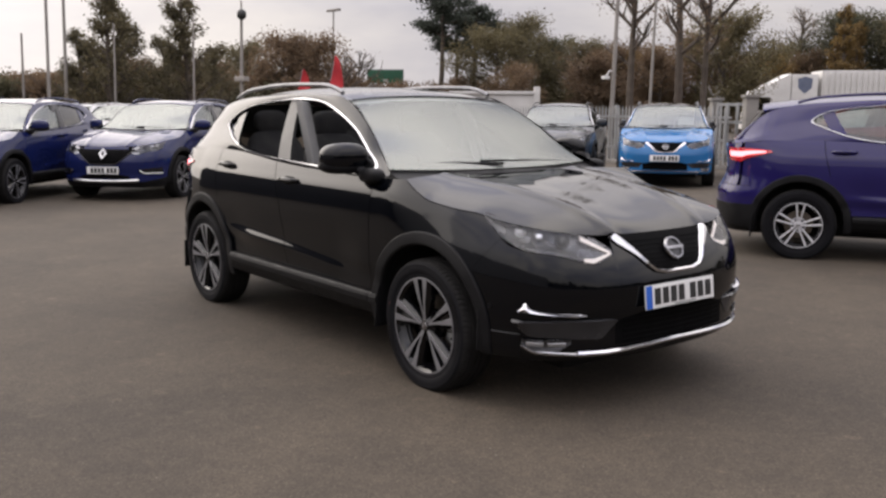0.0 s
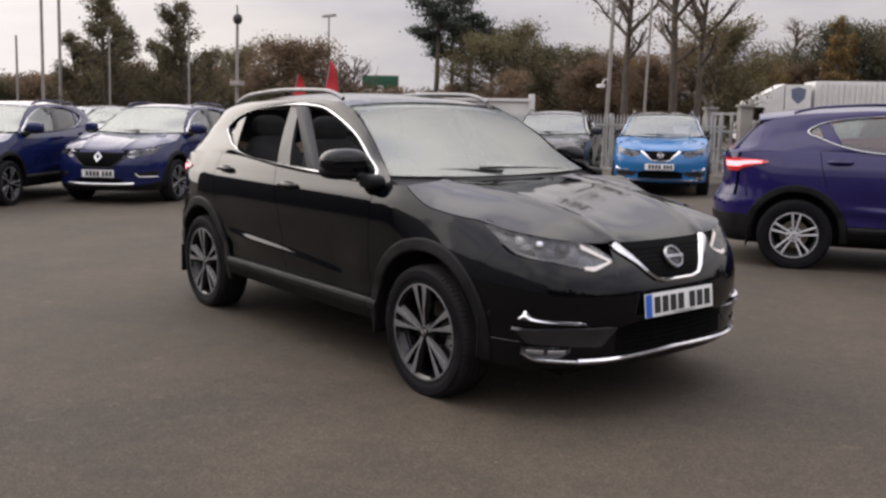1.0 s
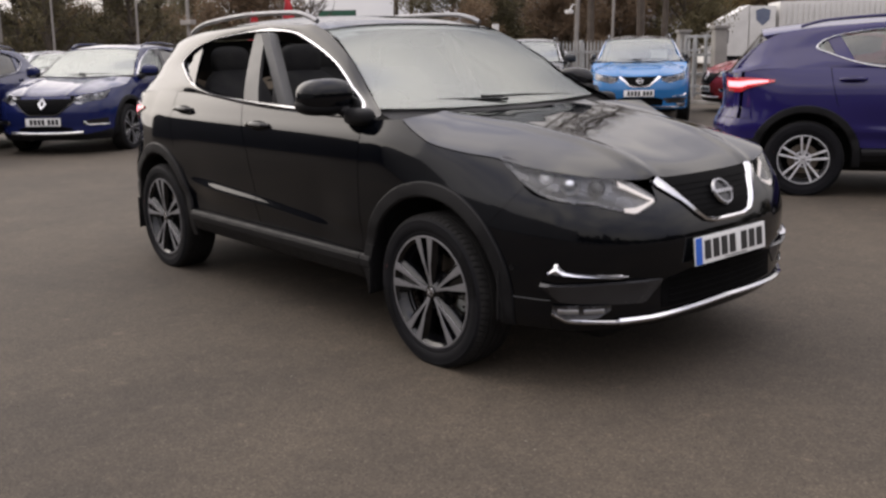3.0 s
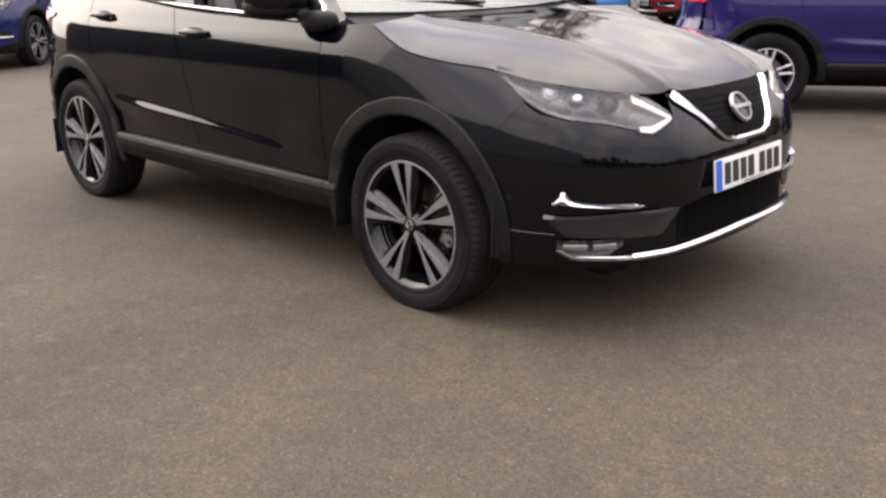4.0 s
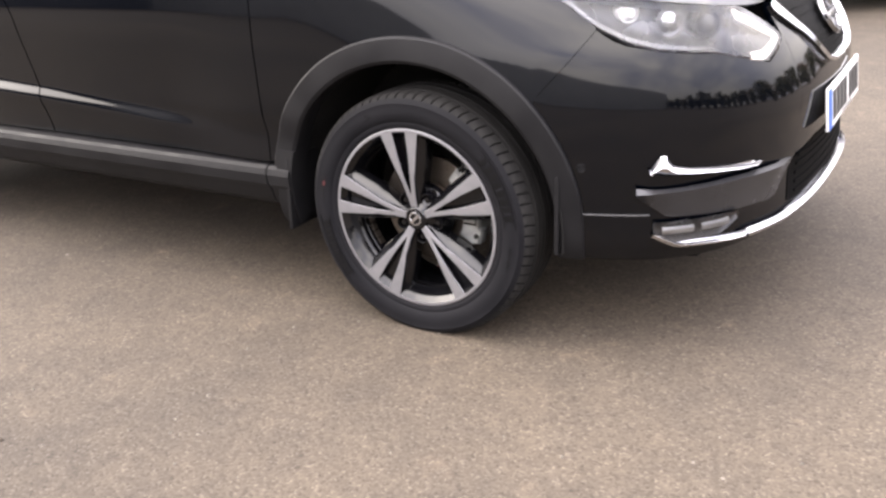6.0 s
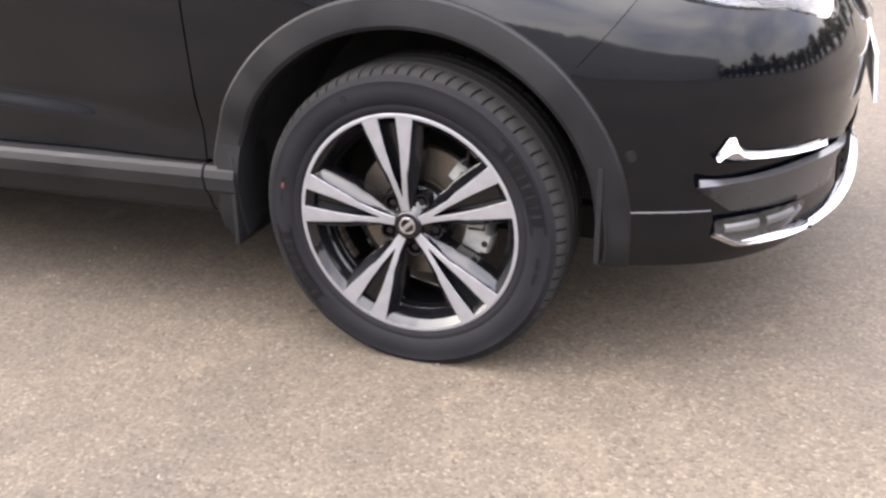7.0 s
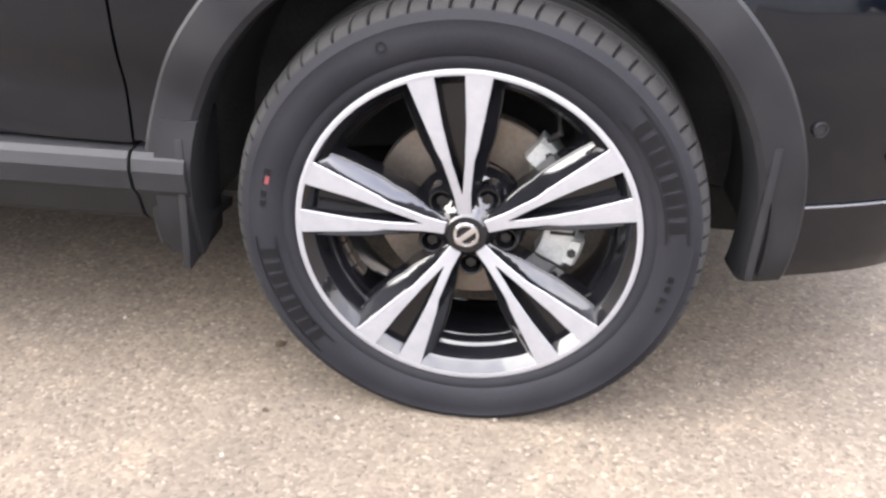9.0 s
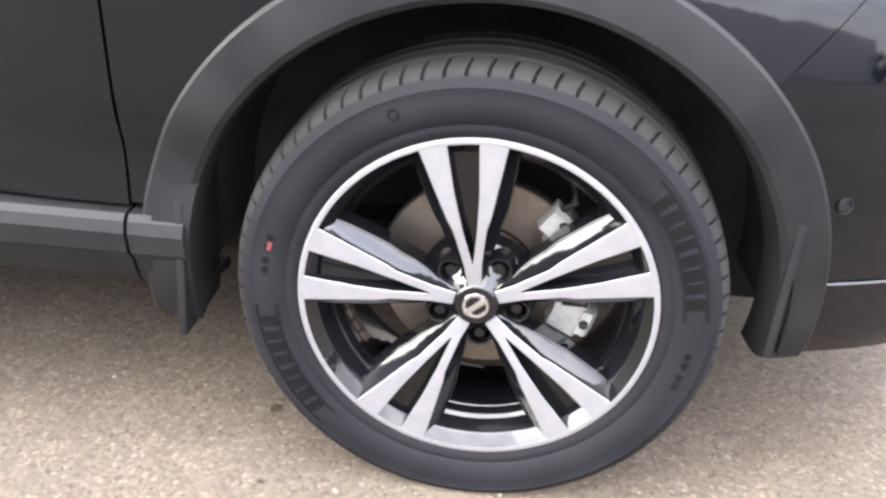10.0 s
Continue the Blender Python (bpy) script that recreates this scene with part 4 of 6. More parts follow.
    for name, x0, x1, l0, l1 in (("front_window", -0.56, -1.45, 0.0, 0.61), ("rear_window", -1.60, -2.23, 0.47, 0.56), ("quarter_window", -2.35, -2.575, 0.52, 0.0)):
        v, f = sheet(pane(x0, x1, 14, l0, l1), 0.0)
        if not (name in ("front_window", "rear_window") and open_window):
            ob = part(name, mesh_of(name, v, f, M[side_glass]), car, "tinted side window")
            ob.visible_shadow = False
        ob = part(name, mesh_of(name, *mirrored(v, f), M[side_glass if name != "front_window" else "screen"]), car)
        ob.visible_shadow = False
    side_pair("door_pillar", pane(-1.445, -1.605, 6, 0.61, 0.47) - np.array([0, 0.012, 0]), M["pillar"], car, 0.02, "satin black pillar between the side windows")
    side_pair("window_divider", pane(-2.226, -2.356, 5, 0.56, 0.52) - np.array([0, 0.010, 0]), P, car, 0.012)
    # windscreen and rear screen
    x = np.linspace(-0.47, -1.105, 24)
    ye, ze = ROOF_Y(x), ROOF_Z(x) - 0.004
    ye = ye - 0.012
    s = np.linspace(0, 1, 24)
    xm = -0.405 + (-1.085 + 0.405) * s
    zm = 1.076 + (1.487 - 1.076) * s + 0.012 * np.sin(np.pi * s)
    w = np.linspace(-1, 1, 33)
    gx = xm[:, None] + (x - xm)[:, None] * np.abs(w)[None] ** 2.3
    gz = zm[:, None] + (ze - zm)[:, None] * np.abs(w)[None] ** 2.3
    screen = np.stack([gx, ye[:, None] * w[None], gz], -1)
    ob = part("windscreen", mesh_of("windscreen", *sheet(screen, 0.0), M["screen"]), car, "wide curved windscreen")
    ob.visible_shadow = False
    cowl = np.stack([screen[0] + np.array([d, 0, -0.02 * k - 0.006]) for k, d in enumerate((-0.02, 0.03, 0.09, 0.13))])
    part("cowl_panel", mesh_of("cowl_panel", *sheet(cowl, 0.0), M["plastic"]), car, "black plastic panel under the windscreen")
    for y0, y1 in ((0.55, -0.12), (0.02, -0.60)):
        pts = [(np.interp(abs(y), [0, 0.7], [-0.415, -0.475]) - 0.035 * k, y, np.interp(abs(y), [0, 0.7], [1.098, 1.092]) + 0.018 * k) for y, k in ((y0, 0.2), ((y0 + y1) / 2, 0.9), (y1, 1.2))]
        part("wiper", mesh_of("wiper", *tube(pts, 0.007, 8), M["plastic"]), car)
    x = np.linspace(-3.06, -3.345, 12)
    s = np.linspace(0, 1, 12)
    w = np.linspace(-1, 1, 25)
    ye = np.interp(s, [0, 1], [0.545, 0.62])
    gz = (1.445 + (1.085 - 1.445) * s)[:, None] - 0.03 * (1 - s)[:, None] * w[None] ** 2
    gx = x[:, None] + 0.05 * w[None] ** 2
    ob = part("rear_screen", mesh_of("rear_screen", *sheet(np.stack([gx, ye[:, None] * w[None], gz], -1), 0.0), M["tint"]), car)
    # roof rails
    xs = np.linspace(-1.22, -2.72, 26)
    lift = 0.045 * np.minimum(1, np.minimum((xs + 2.74) / 0.22, (-1.20 - xs) / 0.22)) ** 0.6
    pts = [(x, -ROOF_Y(x) + 0.025, ROOF_Z(x) + 0.012 + h) for x, h in zip(xs, lift)]
    both("roof_rail", tube(pts, [0.0135] * len(pts), 10), M["rail"] if detail else P, car, "silver roof rail" if detail else "roof rail in the body colour")
    # lamps at the front
    lamp_q = np.r_[0.392, 0.41, 0.43, 0.45, 0.48, 0.51, np.linspace(0.54, 1.148, 30)]
    v, f = sheet(stretch(lamp_q, LAMP_LOW, LAMP_TOP, 9, -0.002), 0.0)
    back = sheet(stretch(lamp_q, lambda a: LAMP_LOW(a) - 0.01, lambda a: LAMP_TOP(a) + 0.01, 9, lambda a, b: -0.012 - 0.055 * np.sin(np.pi * np.clip((a - 0.39) / 0.76, 0, 1)) * np.sin(np.pi * (0.15 + 0.7 * b))), 0.0)
    lamps = both("headlight", (v, f), M["lens"], car, "clear headlight with a white chevron light")
    for lamp, sign in zip(lamps, (1, -1)):
        def put(name, pair, mat, lab=""):
            pair = pair if sign > 0 else mirrored(*pair)
            return part(name, mesh_of(name, *pair, mat), lamp, lab)
        lamp.visible_shadow = False
        put("housing", back, M["bowl"])
        up = sheet(stretch(np.linspace(0.40, 0.56, 12), lambda a: np.interp(a, [0.40, 0.56], [0.757, 0.822]), lambda a: np.interp(a, [0.40, 0.56], [0.768, 0.842]), 5, -0.010), 0.006)
        dn = sheet(stretch(np.linspace(0.40, 0.56, 12), lambda a: np.interp(a, [0.40, 0.51, 0.56], [0.757, 0.724, 0.732]), lambda a: np.interp(a, [0.40, 0.51, 0.56], [0.766, 0.744, 0.747]), 5, -0.010), 0.006)
        put("chevron", joined(up, dn), M["drl" if open_window else "lamp_white" if front == "band" else "bowl"], "white glowing chevron")
        strip = sheet(stretch(np.linspace(0.56, 1.12, 24), lambda a: LAMP_LOW(a) + 0.002, lambda a: LAMP_LOW(a) + 0.010, 3, -0.012), 0.006)
        put("light_strip", strip, M["bowl"])
        for qq, zz, r, mat in ((0.80, 0.832, 0.034, "chrome"), (0.665, 0.818, 0.030, "satin"), (0.93, 0.858, 0.022, "lamp_white")):
            c = shell(qq, zz, -0.040)
            d = np.array([0.75, -0.66, 0.05])
            rot = Vector(d).to_track_quat("Z", "Y").to_matrix()
            pv, pf = lathe([(0.0, 0.016), (r * 0.5, 0.014), (r * 0.8, 0.006), (r * 0.9, -0.002), (r, 0.004), (r * 1.12, 0.004), (r * 1.15, -0.03)], 28, "z")
            put("projector", ([tuple(Vector(c) + rot @ Vector(p)) for p in pv], pf), M[mat])
    # nose
    if front == "v":
        vq = table((0.65, 0.125), (0.70, 0.195), (0.76, 0.255), (0.835, 0.362))
        zz = np.linspace(0.668, 0.836, 14)
        u = np.linspace(-1, 1, 25)
        q = vq(zz)[:, None] * u[None]
        part("grille", mesh_of("grille", *sheet(shell(q, np.repeat(zz[:, None], 25, 1), 0.003), 0.0), M["void"]), car, "black grille behind the badge")
        for k in range(7):
            z0 = 0.685 + 0.02 * k
            qq = np.linspace(-float(vq(z0)) + 0.03, float(vq(z0)) - 0.03, 15)
            part("grille_bar", mesh_of("grille_bar", *sheet(stretch(qq, z0, z0 + 0.007, 3, 0.006), 0.004), M["void"]), car)
        # the chrome V: down one side, along the foot, up the other
        zs = np.linspace(0.842, 0.675, 14)
        mid = np.r_[vq(zs), np.linspace(0.10, -0.10, 7), -vq(zs)[::-1]]
        zmid = np.r_[zs, np.full(7, 0.662), zs[::-1]]
        wide = np.r_[np.interp(zs, [0.675, 0.76, 0.842], [0.0085, 0.014, 0.025]), np.full(7, 0.0085), np.interp(zs, [0.675, 0.76, 0.842], [0.0085, 0.014, 0.025])[::-1]]
        tq, tz = np.gradient(mid), np.gradient(zmid)
        ln = np.hypot(tq, tz)
        nq, nz = -tz / ln, tq / ln
        rowsv = []
        for o, h in ((-1, 0.0), (-0.92, 0.010), (-0.2, 0.018), (0.92, 0.012), (1, 0.0)):
            rowsv.append(shell(mid + nq * wide * o, np.clip(zmid + nz * wide * o, 0.63, 0.845), h))
        part("chrome_v", mesh_of("chrome_v", *sheet(np.stack(rowsv), 0.0), M["chrome"], 25), car, "chrome V round the grille")
        bx = float(shell(0.0, 0.762, 0.020)[0])
        ring = lathe([(0.045, 0.004), (0.048, -0.006), (0.055, -0.006), (0.059, 0.004)], 48)
        badge = part("badge", mesh_of("badge", *ring, M["badge"]), car, "round chrome badge")
        badge.matrix_basis = pose(bx, 0, 0.762, 0, 0, 90) @ pose(0, 0, 0, -32, 0, 0)
        part("badge_bar", from_bm("badge_bar", block(-0.064, 0.064, -0.008, 0.0, -0.008, 0.008, 0.003), M["badge"]), badge)
        part("badge_back", mesh_of("badge_back", *lathe([(0.0, 0.003), (0.05, 0.004)], 32), M["gloss"]), badge)
        plate_on(car, float(shell(0.0, 0.555, 0.012)[0]), 0.555, -6, -0.013, open_window)
        lip = [(0.60, 0.302, 0.330), (0.45, 0.302, 0.328), (0.30, 0.312, 0.334), (0.0, 0.322, 0.342)]
    else:
        zz = np.linspace(0.575, 0.80, 10)
        q = np.interp(zz, [0.575, 0.68, 0.80], [0.20, 0.34, 0.50])[:, None] * np.linspace(-1, 1, 25)[None]
        part("grille", mesh_of("grille", *sheet(shell(q, np.repeat(zz[:, None], 25, 1), 0.004), 0.0), M["void"]), car, "wide dark grille")
        for k in range(5):
            z0 = 0.60 + 0.038 * k
            qm = float(np.interp(z0, [0.575, 0.68, 0.80], [0.18, 0.32, 0.46]))
            part("grille_bar", mesh_of("grille_bar", *sheet(stretch(np.linspace(-qm, qm, 15), z0, z0 + 0.008, 3, 0.009), 0.006), M["void"]), car)
        zs = np.linspace(0.80, 0.585, 12)
        mid = np.r_[np.interp(zs, [0.575, 0.68, 0.80], [0.21, 0.34, 0.50]), np.linspace(0.17, -0.17, 7), -np.interp(zs, [0.575, 0.68, 0.80], [0.21, 0.34, 0.50])[::-1]]
        zmid = np.r_[zs, np.full(7, 0.575), zs[::-1]]
        part("grille_trim", mesh_of("grille_trim", *tube(list(shell(mid, zmid, 0.010)), 0.007, 8), M["gloss"]), car)
        bx = float(shell(0.0, 0.72, 0.020)[0])
        dia = [(0.0, -0.014, 0.088), (0.064, -0.004, 0.0), (0.0, -0.014, -0.088), (-0.064, -0.004, 0.0)]
        hole = [(0.0, -0.004, 0.045), (0.028, -0.004, 0.0), (0.0, -0.004, -0.045), (-0.028, -0.004, 0.0)]
        root = part("badge", mesh_of("badge", dia + hole + [(x, 0.01, z) for x, _, z in dia], [(i, (i + 1) % 4, 4 + (i + 1) % 4, 4 + i) for i in range(4)] + [((i + 1) % 4, i, 8 + i, 8 + (i + 1) % 4) for i in range(4)], M["silver"]), car, "chrome diamond-shaped badge")
        root.matrix_basis = pose(bx, 0, 0.735, 0, 0, 90) @ pose(0, 0, 0, -22, 0, 0)
        plate_on(car, float(shell(0.0, 0.485, 0.014)[0]), 0.485, -2, band=False)
        lip = [(0.54, 0.315, 0.355), (0.40, 0.305, 0.348), (0.20, 0.302, 0.342), (0.0, 0.302, 0.342)]
    lq = np.array([a for a, _, _ in lip])
    qs = np.linspace(-lq[0], lq[0], 45)
    lo, hi = table(*[(a, b) for a, b, _ in lip]), table(*[(a, c) for a, _, c in lip])
    part("lower_trim", mesh_of("lower_trim", *sheet(stretch(qs, lambda a: lo(np.abs(a)), lambda a: hi(np.abs(a)), 4, lambda a, b: 0.012 + 0.012 * np.sin(np.pi * b)), 0.02), M["chrome" if front == "v" else "silver"]), car, "bright strip along the bumper's lower edge")
    intake = 0.345 if front == "v" else 0.36
    part("lower_grille", mesh_of("lower_grille", *sheet(stretch(np.linspace(-0.40, 0.40, 25), intake, lambda a: np.interp(np.abs(a), [0, 0.25, 0.4], [0.485, 0.485, 0.455] if front == "v" else [0.42, 0.42, 0.40]), 8, 0.002), 0.0), M["void"]), car)
    for k in range(5 if front == "v" else 2):
        z0 = 0.36 + 0.024 * k
        part("lower_grille_bar", mesh_of("lower_grille_bar", *sheet(stretch(np.linspace(-0.36, 0.36, 21), z0, z0 + 0.008, 3, 0.006), 0.004), M["void"]), car)
    if front == "v":
        g = stretch(np.linspace(0.40, 0.905, 22), lambda a: np.interp(a, [0.40, 0.48, 0.83, 0.905], [0.452, 0.378, 0.398, 0.452]), lambda a: np.interp(a, [0.40, 0.65, 0.90], [0.464, 0.474, 0.462]), 7, lambda a, b: 0.003 + 0.020 * b * np.clip((a - 0.4) / 0.1, 0, 1))
        side_pair("fog_panel", g, M["satin"], car, 0.015, "smooth dark grey panel above the fog light")
        qs = np.array([0.565, 0.60, 0.66, 0.72, 0.78, 0.815, 0.826, 0.84, 0.852, 0.868, 0.876])
        lo = np.interp(qs, [0.565, 0.84, 0.876], [0.490, 0.502, 0.508])
        hi = np.interp(qs, [0.565, 0.81, 0.826, 0.842, 0.855, 0.876], [0.495, 0.519, 0.530, 0.553, 0.548, 0.514])
        g = stretch(qs, lambda a: lo, lambda a: hi, 5, lambda a, b: 0.006 + 0.016 * np.sin(np.pi * b) * (a > 0.57))
        side_pair("fog_trim", g, M["chrome"], car, 0.012, "chrome hook-shaped strip above the fog light", 25)
        g = stretch(np.linspace(0.635, 0.862, 14), lambda a: np.interp(a, [0.635, 0.69, 0.83, 0.862], [0.368, 0.338, 0.334, 0.366]), lambda a: a * 0 + 0.386, 6, 0.013)
        v, f = sheet(g, 0.0)
        fogs = both("fog_light", (v, f), M["lens"], car, "narrow clear fog light")
        inner_g = sheet(stretch(np.linspace(0.635, 0.862, 14), lambda a: np.interp(a, [0.635, 0.69, 0.83, 0.862], [0.366, 0.336, 0.332, 0.364]), lambda a: a * 0 + 0.388, 6, lambda a, b: 0.010 - 0.007 * np.sin(np.pi * b)), 0.0)
        for lamp, sign in zip(fogs, (1, -1)):
            lamp.visible_shadow = False
            part("reflector", mesh_of("reflector", *(inner_g if sign > 0 else mirrored(*inner_g)), M["bowl"]), lamp)
            for a0, a1 in ((0.66, 0.74), (0.76, 0.84)):
                bv = sheet(stretch(np.linspace(a0, a1, 6), 0.350, 0.374, 4, lambda a, b: 0.003 + 0.007 * np.sin(np.pi * b)), 0.003)
                part("lamp_element", mesh_of("lamp_element", *(bv if sign > 0 else mirrored(*bv)), M["silver"]), lamp)
        g = stretch(np.linspace(0.545, 0.862, 18), lambda a: np.interp(a, [0.545, 0.6, 0.80, 0.862], [0.300, 0.306, 0.320, 0.352]), lambda a: np.interp(a, [0.545, 0.6, 0.80, 0.862], [0.322, 0.318, 0.330, 0.362]), 4, lambda a, b: 0.010 + 0.008 * np.sin(np.pi * b))
        side_pair("fog_lip", g, M["chrome"], car, 0.015)
        zz = np.linspace(0.287, 0.402, 8)
        u = np.linspace(0, 1, 12)
        qe = q_of_x(ARCH_X + np.sqrt(np.maximum(ARCH**2 - (zz - ARCH_Z) ** 2, 0.01)))
        q = 0.868 + (qe - 0.868)[:, None] * u[None]
        zc2 = np.repeat(zz[:, None], 12, 1)
        side_pair("bumper_corner_trim", shell(q, zc2, 0.003), P, car, 0.02, "smooth black plastic corner")
        # thin grey bar along the seam, imitating the highlight on the paint's lower edge
        both("bumper_seam", tube(list(shell(np.linspace(0.872, float(qe[-1]) - 0.004, 12), np.full(12, 0.4045), 0.003)), 0.0022, 6), M["satin"], car)
        dot = lathe([(0.0, -0.001), (0.0075, -0.001), (0.0085, 0.001), (0.0088, -0.003), (0.0105, -0.003), (0.011, 0.002)], 24)
        c = shell(1.03, 0.520, 0.001)
        rot = Matrix.Translation(c) @ pose(0, 0, 0, 0, 0, 22)
        both("parking_sensor", ([tuple(rot @ Vector(p)) for p in dot[0]], dot[1]), M["plastic"], car)
    else:
        g = stretch(np.linspace(0.55, 0.92, 16), lambda a: np.interp(a, [0.55, 0.9], [0.44, 0.43]), lambda a: np.interp(a, [0.55, 0.92], [0.50, 0.53]), 6, 0.003)
        side_pair("fog_panel", g, M["gloss"], car, 0.01)
        qs = np.linspace(0.56, 0.92, 14)
        both("fog_trim", tube(list(shell(qs, np.interp(qs, [0.56, 0.62, 0.92], [0.49, 0.44, 0.44]), 0.008)), 0.010, 8), M["chrome"], car)
        side_pair("bumper_corner_trim", stretch(np.linspace(-0.0, 1.02, 30), 0.23, lambda a: np.interp(a, [0, 0.6, 1.02], [0.30, 0.31, 0.38]), 6, 0.004), M["plastic"], car, 0.02)
    # tail lamps
    zt = table((4.40, 1.035), (4.55, 1.050), (4.72, 1.055), (5.05, 1.05))
    zl = table((4.40, 1.02), (4.55, 0.985), (4.66, 0.955), (4.70, 0.925), (5.05, 0.93))
    lamps = side_pair("tail_light", stretch(np.linspace(4.40, 5.0, 20), zl, zt, 6, 0.010), M["red_lens"], car, 0.02, "red tail light")
    for lamp, sign in zip(lamps, (1, -1)):
        bv = sheet(stretch(np.linspace(4.46, 4.95, 14), lambda a: zl(a) + (zt(a) - zl(a)) * 0.35, lambda a: zl(a) + (zt(a) - zl(a)) * 0.75, 4, 0.014), 0.004)
        part("light_bar", mesh_of("light_bar", *(bv if sign > 0 else mirrored(*bv)), M["tail_glow"]), lamp)
    # sills and arches
    zz = np.array([0.290, 0.308, 0.326, 0.340, 0.376, 0.390, 0.420, 0.436, 0.444, 0.446])
    oo = np.array([-0.12, -0.03, 0.000, 0.010, 0.016, 0.026, 0.0275, 0.0215, 0.013, -0.04])
    for name, x0, x1, n in (("sill_trim", -0.4715, -2.185, 40), ("sill_end", -0.390, -0.4660, 6)):
        xs = np.linspace(x0, x1, n)
        g = shell(np.repeat(q_of_x(xs)[:, None], len(zz), 1), np.repeat(zz[None], len(xs), 0), np.repeat(oo[None], len(xs), 0))
        side_pair(name, g, M["plastic"], car, 0.015, "grained black plastic sill trim", 25)
    zf = np.linspace(0.275, 0.494, 8)
    xf = np.linspace(-0.4415, -0.3885, 6)
    g = shell(np.repeat(q_of_x(xf)[:, None], 8, 1), np.repeat(zf[None], 6, 0), 0.0185)
    xa = np.maximum(np.repeat(xf[:, None], 8, 1), -1)
    rise = np.clip((zf - ARCH_Z) / ARCH, 0, 1)
    shift = ARCH * (1 - np.sqrt(1 - rise**2))
    g[..., 0] += shift[None]
    side_pair("arch_foot", g, M["plastic"], car, 0.02)
    for cx, a0, a1, name in ((0.0, -102, 98, "front_arch_trim"), (-WHEELBASE, -98, 102, "rear_arch_trim")):
        ang = np.radians(np.linspace(-90, 90, 58))
        rr = np.array([0.459, 0.4578, 0.453, 0.425, 0.402, 0.394, 0.391, 0.393])
        oo = np.array([-0.004, 0.0085, 0.0122, 0.014, 0.013, 0.008, -0.004, -0.05])
        x = cx + ARCH_X + rr[None] * np.sin(ang)[:, None]
        z = ARCH_Z + rr[None] * np.cos(ang)[:, None]
        foot = np.linspace(0.284, ARCH_Z - 0.01, 5)[:, None] * np.ones((1, 8))
        x = np.concatenate([np.repeat(x[:1], 5, 0), x, np.repeat(x[-1:], 5, 0)])
        z = np.concatenate([foot, z, foot[::-1]])
        p = shell(q_of_x(x), z, oo[None] * np.ones_like(x))
        side_pair(name, p, M["plastic"], car, 0.0, "grained black plastic wheel-arch trim", 25)
        liner = lathe([(0.412, -0.86), (0.415, -0.70), (0.405, -0.56), (0.30, -0.545), (0.10, -0.54), (0.0, -0.54)], 40, "y", radians(-96), radians(96))
        both("wheel_well", ([(a + cx, b, c + 0.345) for a, b, c in liner[0]], liner[1]), M["liner"], car)
    # mud flaps
    def flap(x, top, bottom, y0, y1, lean):
        bm = block(-0.006, 0.006, y0, y1, bottom, top, 0.004)
        me = from_bm("mud_flap", bm, M["plastic"])
        for v in me.vertices:
            v.co.x += x + lean * (top - v.co.z) / (top - bottom)
        return me
    for args in ((-0.395, 0.47, 0.262, -0.900, -0.76, -0.012), (-WHEELBASE - 0.420, 0.42, 0.215, -0.872, -0.72, -0.01), (0.400, 0.50, 0.300, -0.862, -0.79, -0.004)):
        me = flap(*args)
        both("mud_flap", ([tuple(v.co) for v in me.vertices], [tuple(p.vertices) for p in me.polygons]), M["plastic"], car, "black rubber mud flap")
        bpy.data.meshes.remove(me)
    # mirrors
    cap = rounded((-0.610, -0.940, 1.150), (0.075, 0.122, 0.083), 2.7, 28, 18)
    cap = ([(x - 0.25 * abs(y + 0.84) * (y < -0.84), y, z + 0.02 * (y + 0.96)) for x, y, z in cap[0]], cap[1])
    mirrors = both("door_mirror", cap, mirror_mat or P, car, "door mirror with a rounded cap")
    for mir, sign in zip(mirrors, (1, -1)):
        foot = rounded((-0.50, -0.850, 1.062), (0.085, 0.050, 0.040), 3.0)
        arm = tube([(-0.54, -0.84, 1.06), (-0.565, -0.87, 1.08), (-0.60, -0.90, 1.11)], [0.035, 0.028, 0.03], 10)
        sail = rounded((-0.575, -0.822, 1.10), (0.055, 0.016, 0.045), 2.4)
        for name, pair in (("mirror_foot", foot), ("mirror_arm", arm), ("mirror_sail", sail)):
            part(name, mesh_of(name, *(pair if sign > 0 else mirrored(*pair)), M["plastic"]), mir)
        lowc = rounded((-0.617, -0.940, 1.118), (0.078, 0.123, 0.052), 2.7, 24, 12)
        lowc = ([(x - 0.25 * abs(y + 0.84) * (y < -0.84), y, z + 0.02 * (y + 0.96)) for x, y, z in lowc[0]], lowc[1])
        part("mirror_base", mesh_of("mirror_base", *(lowc if sign > 0 else mirrored(*lowc)), M["plastic"]), mir)
    for k in folded:
        side = -1 if k == 0 else 1
        for ob in (mirrors[k], *mirrors[k].children):
            if ob.name.startswith(("door_mirror", "mirror_base")):
                for v in ob.data.vertices:
                    x, y = v.co.x + 0.60, side * v.co.y - 0.86
                    v.co.x, v.co.y = -0.62 - y * 0.9 + x * 0.2, side * (0.86 + x * 0.6)
    # handles
    for hx, hz in ((-1.372, 0.978), (-2.285, 1.028)):
        y = float(skin(q_of_x(hx), hz)[1])
        cup = rounded((hx, y + 0.004, hz), (0.085, 0.012, 0.030), 2.3, 20, 10)
        pts = [(hx - 0.105, y + 0.002, hz + 0.006), (hx - 0.08, y - 0.022, hz + 0.010), (hx, y - 0.032, hz + 0.012), (hx + 0.08, y - 0.022, hz + 0.010), (hx + 0.105, y + 0.002, hz + 0.008)]
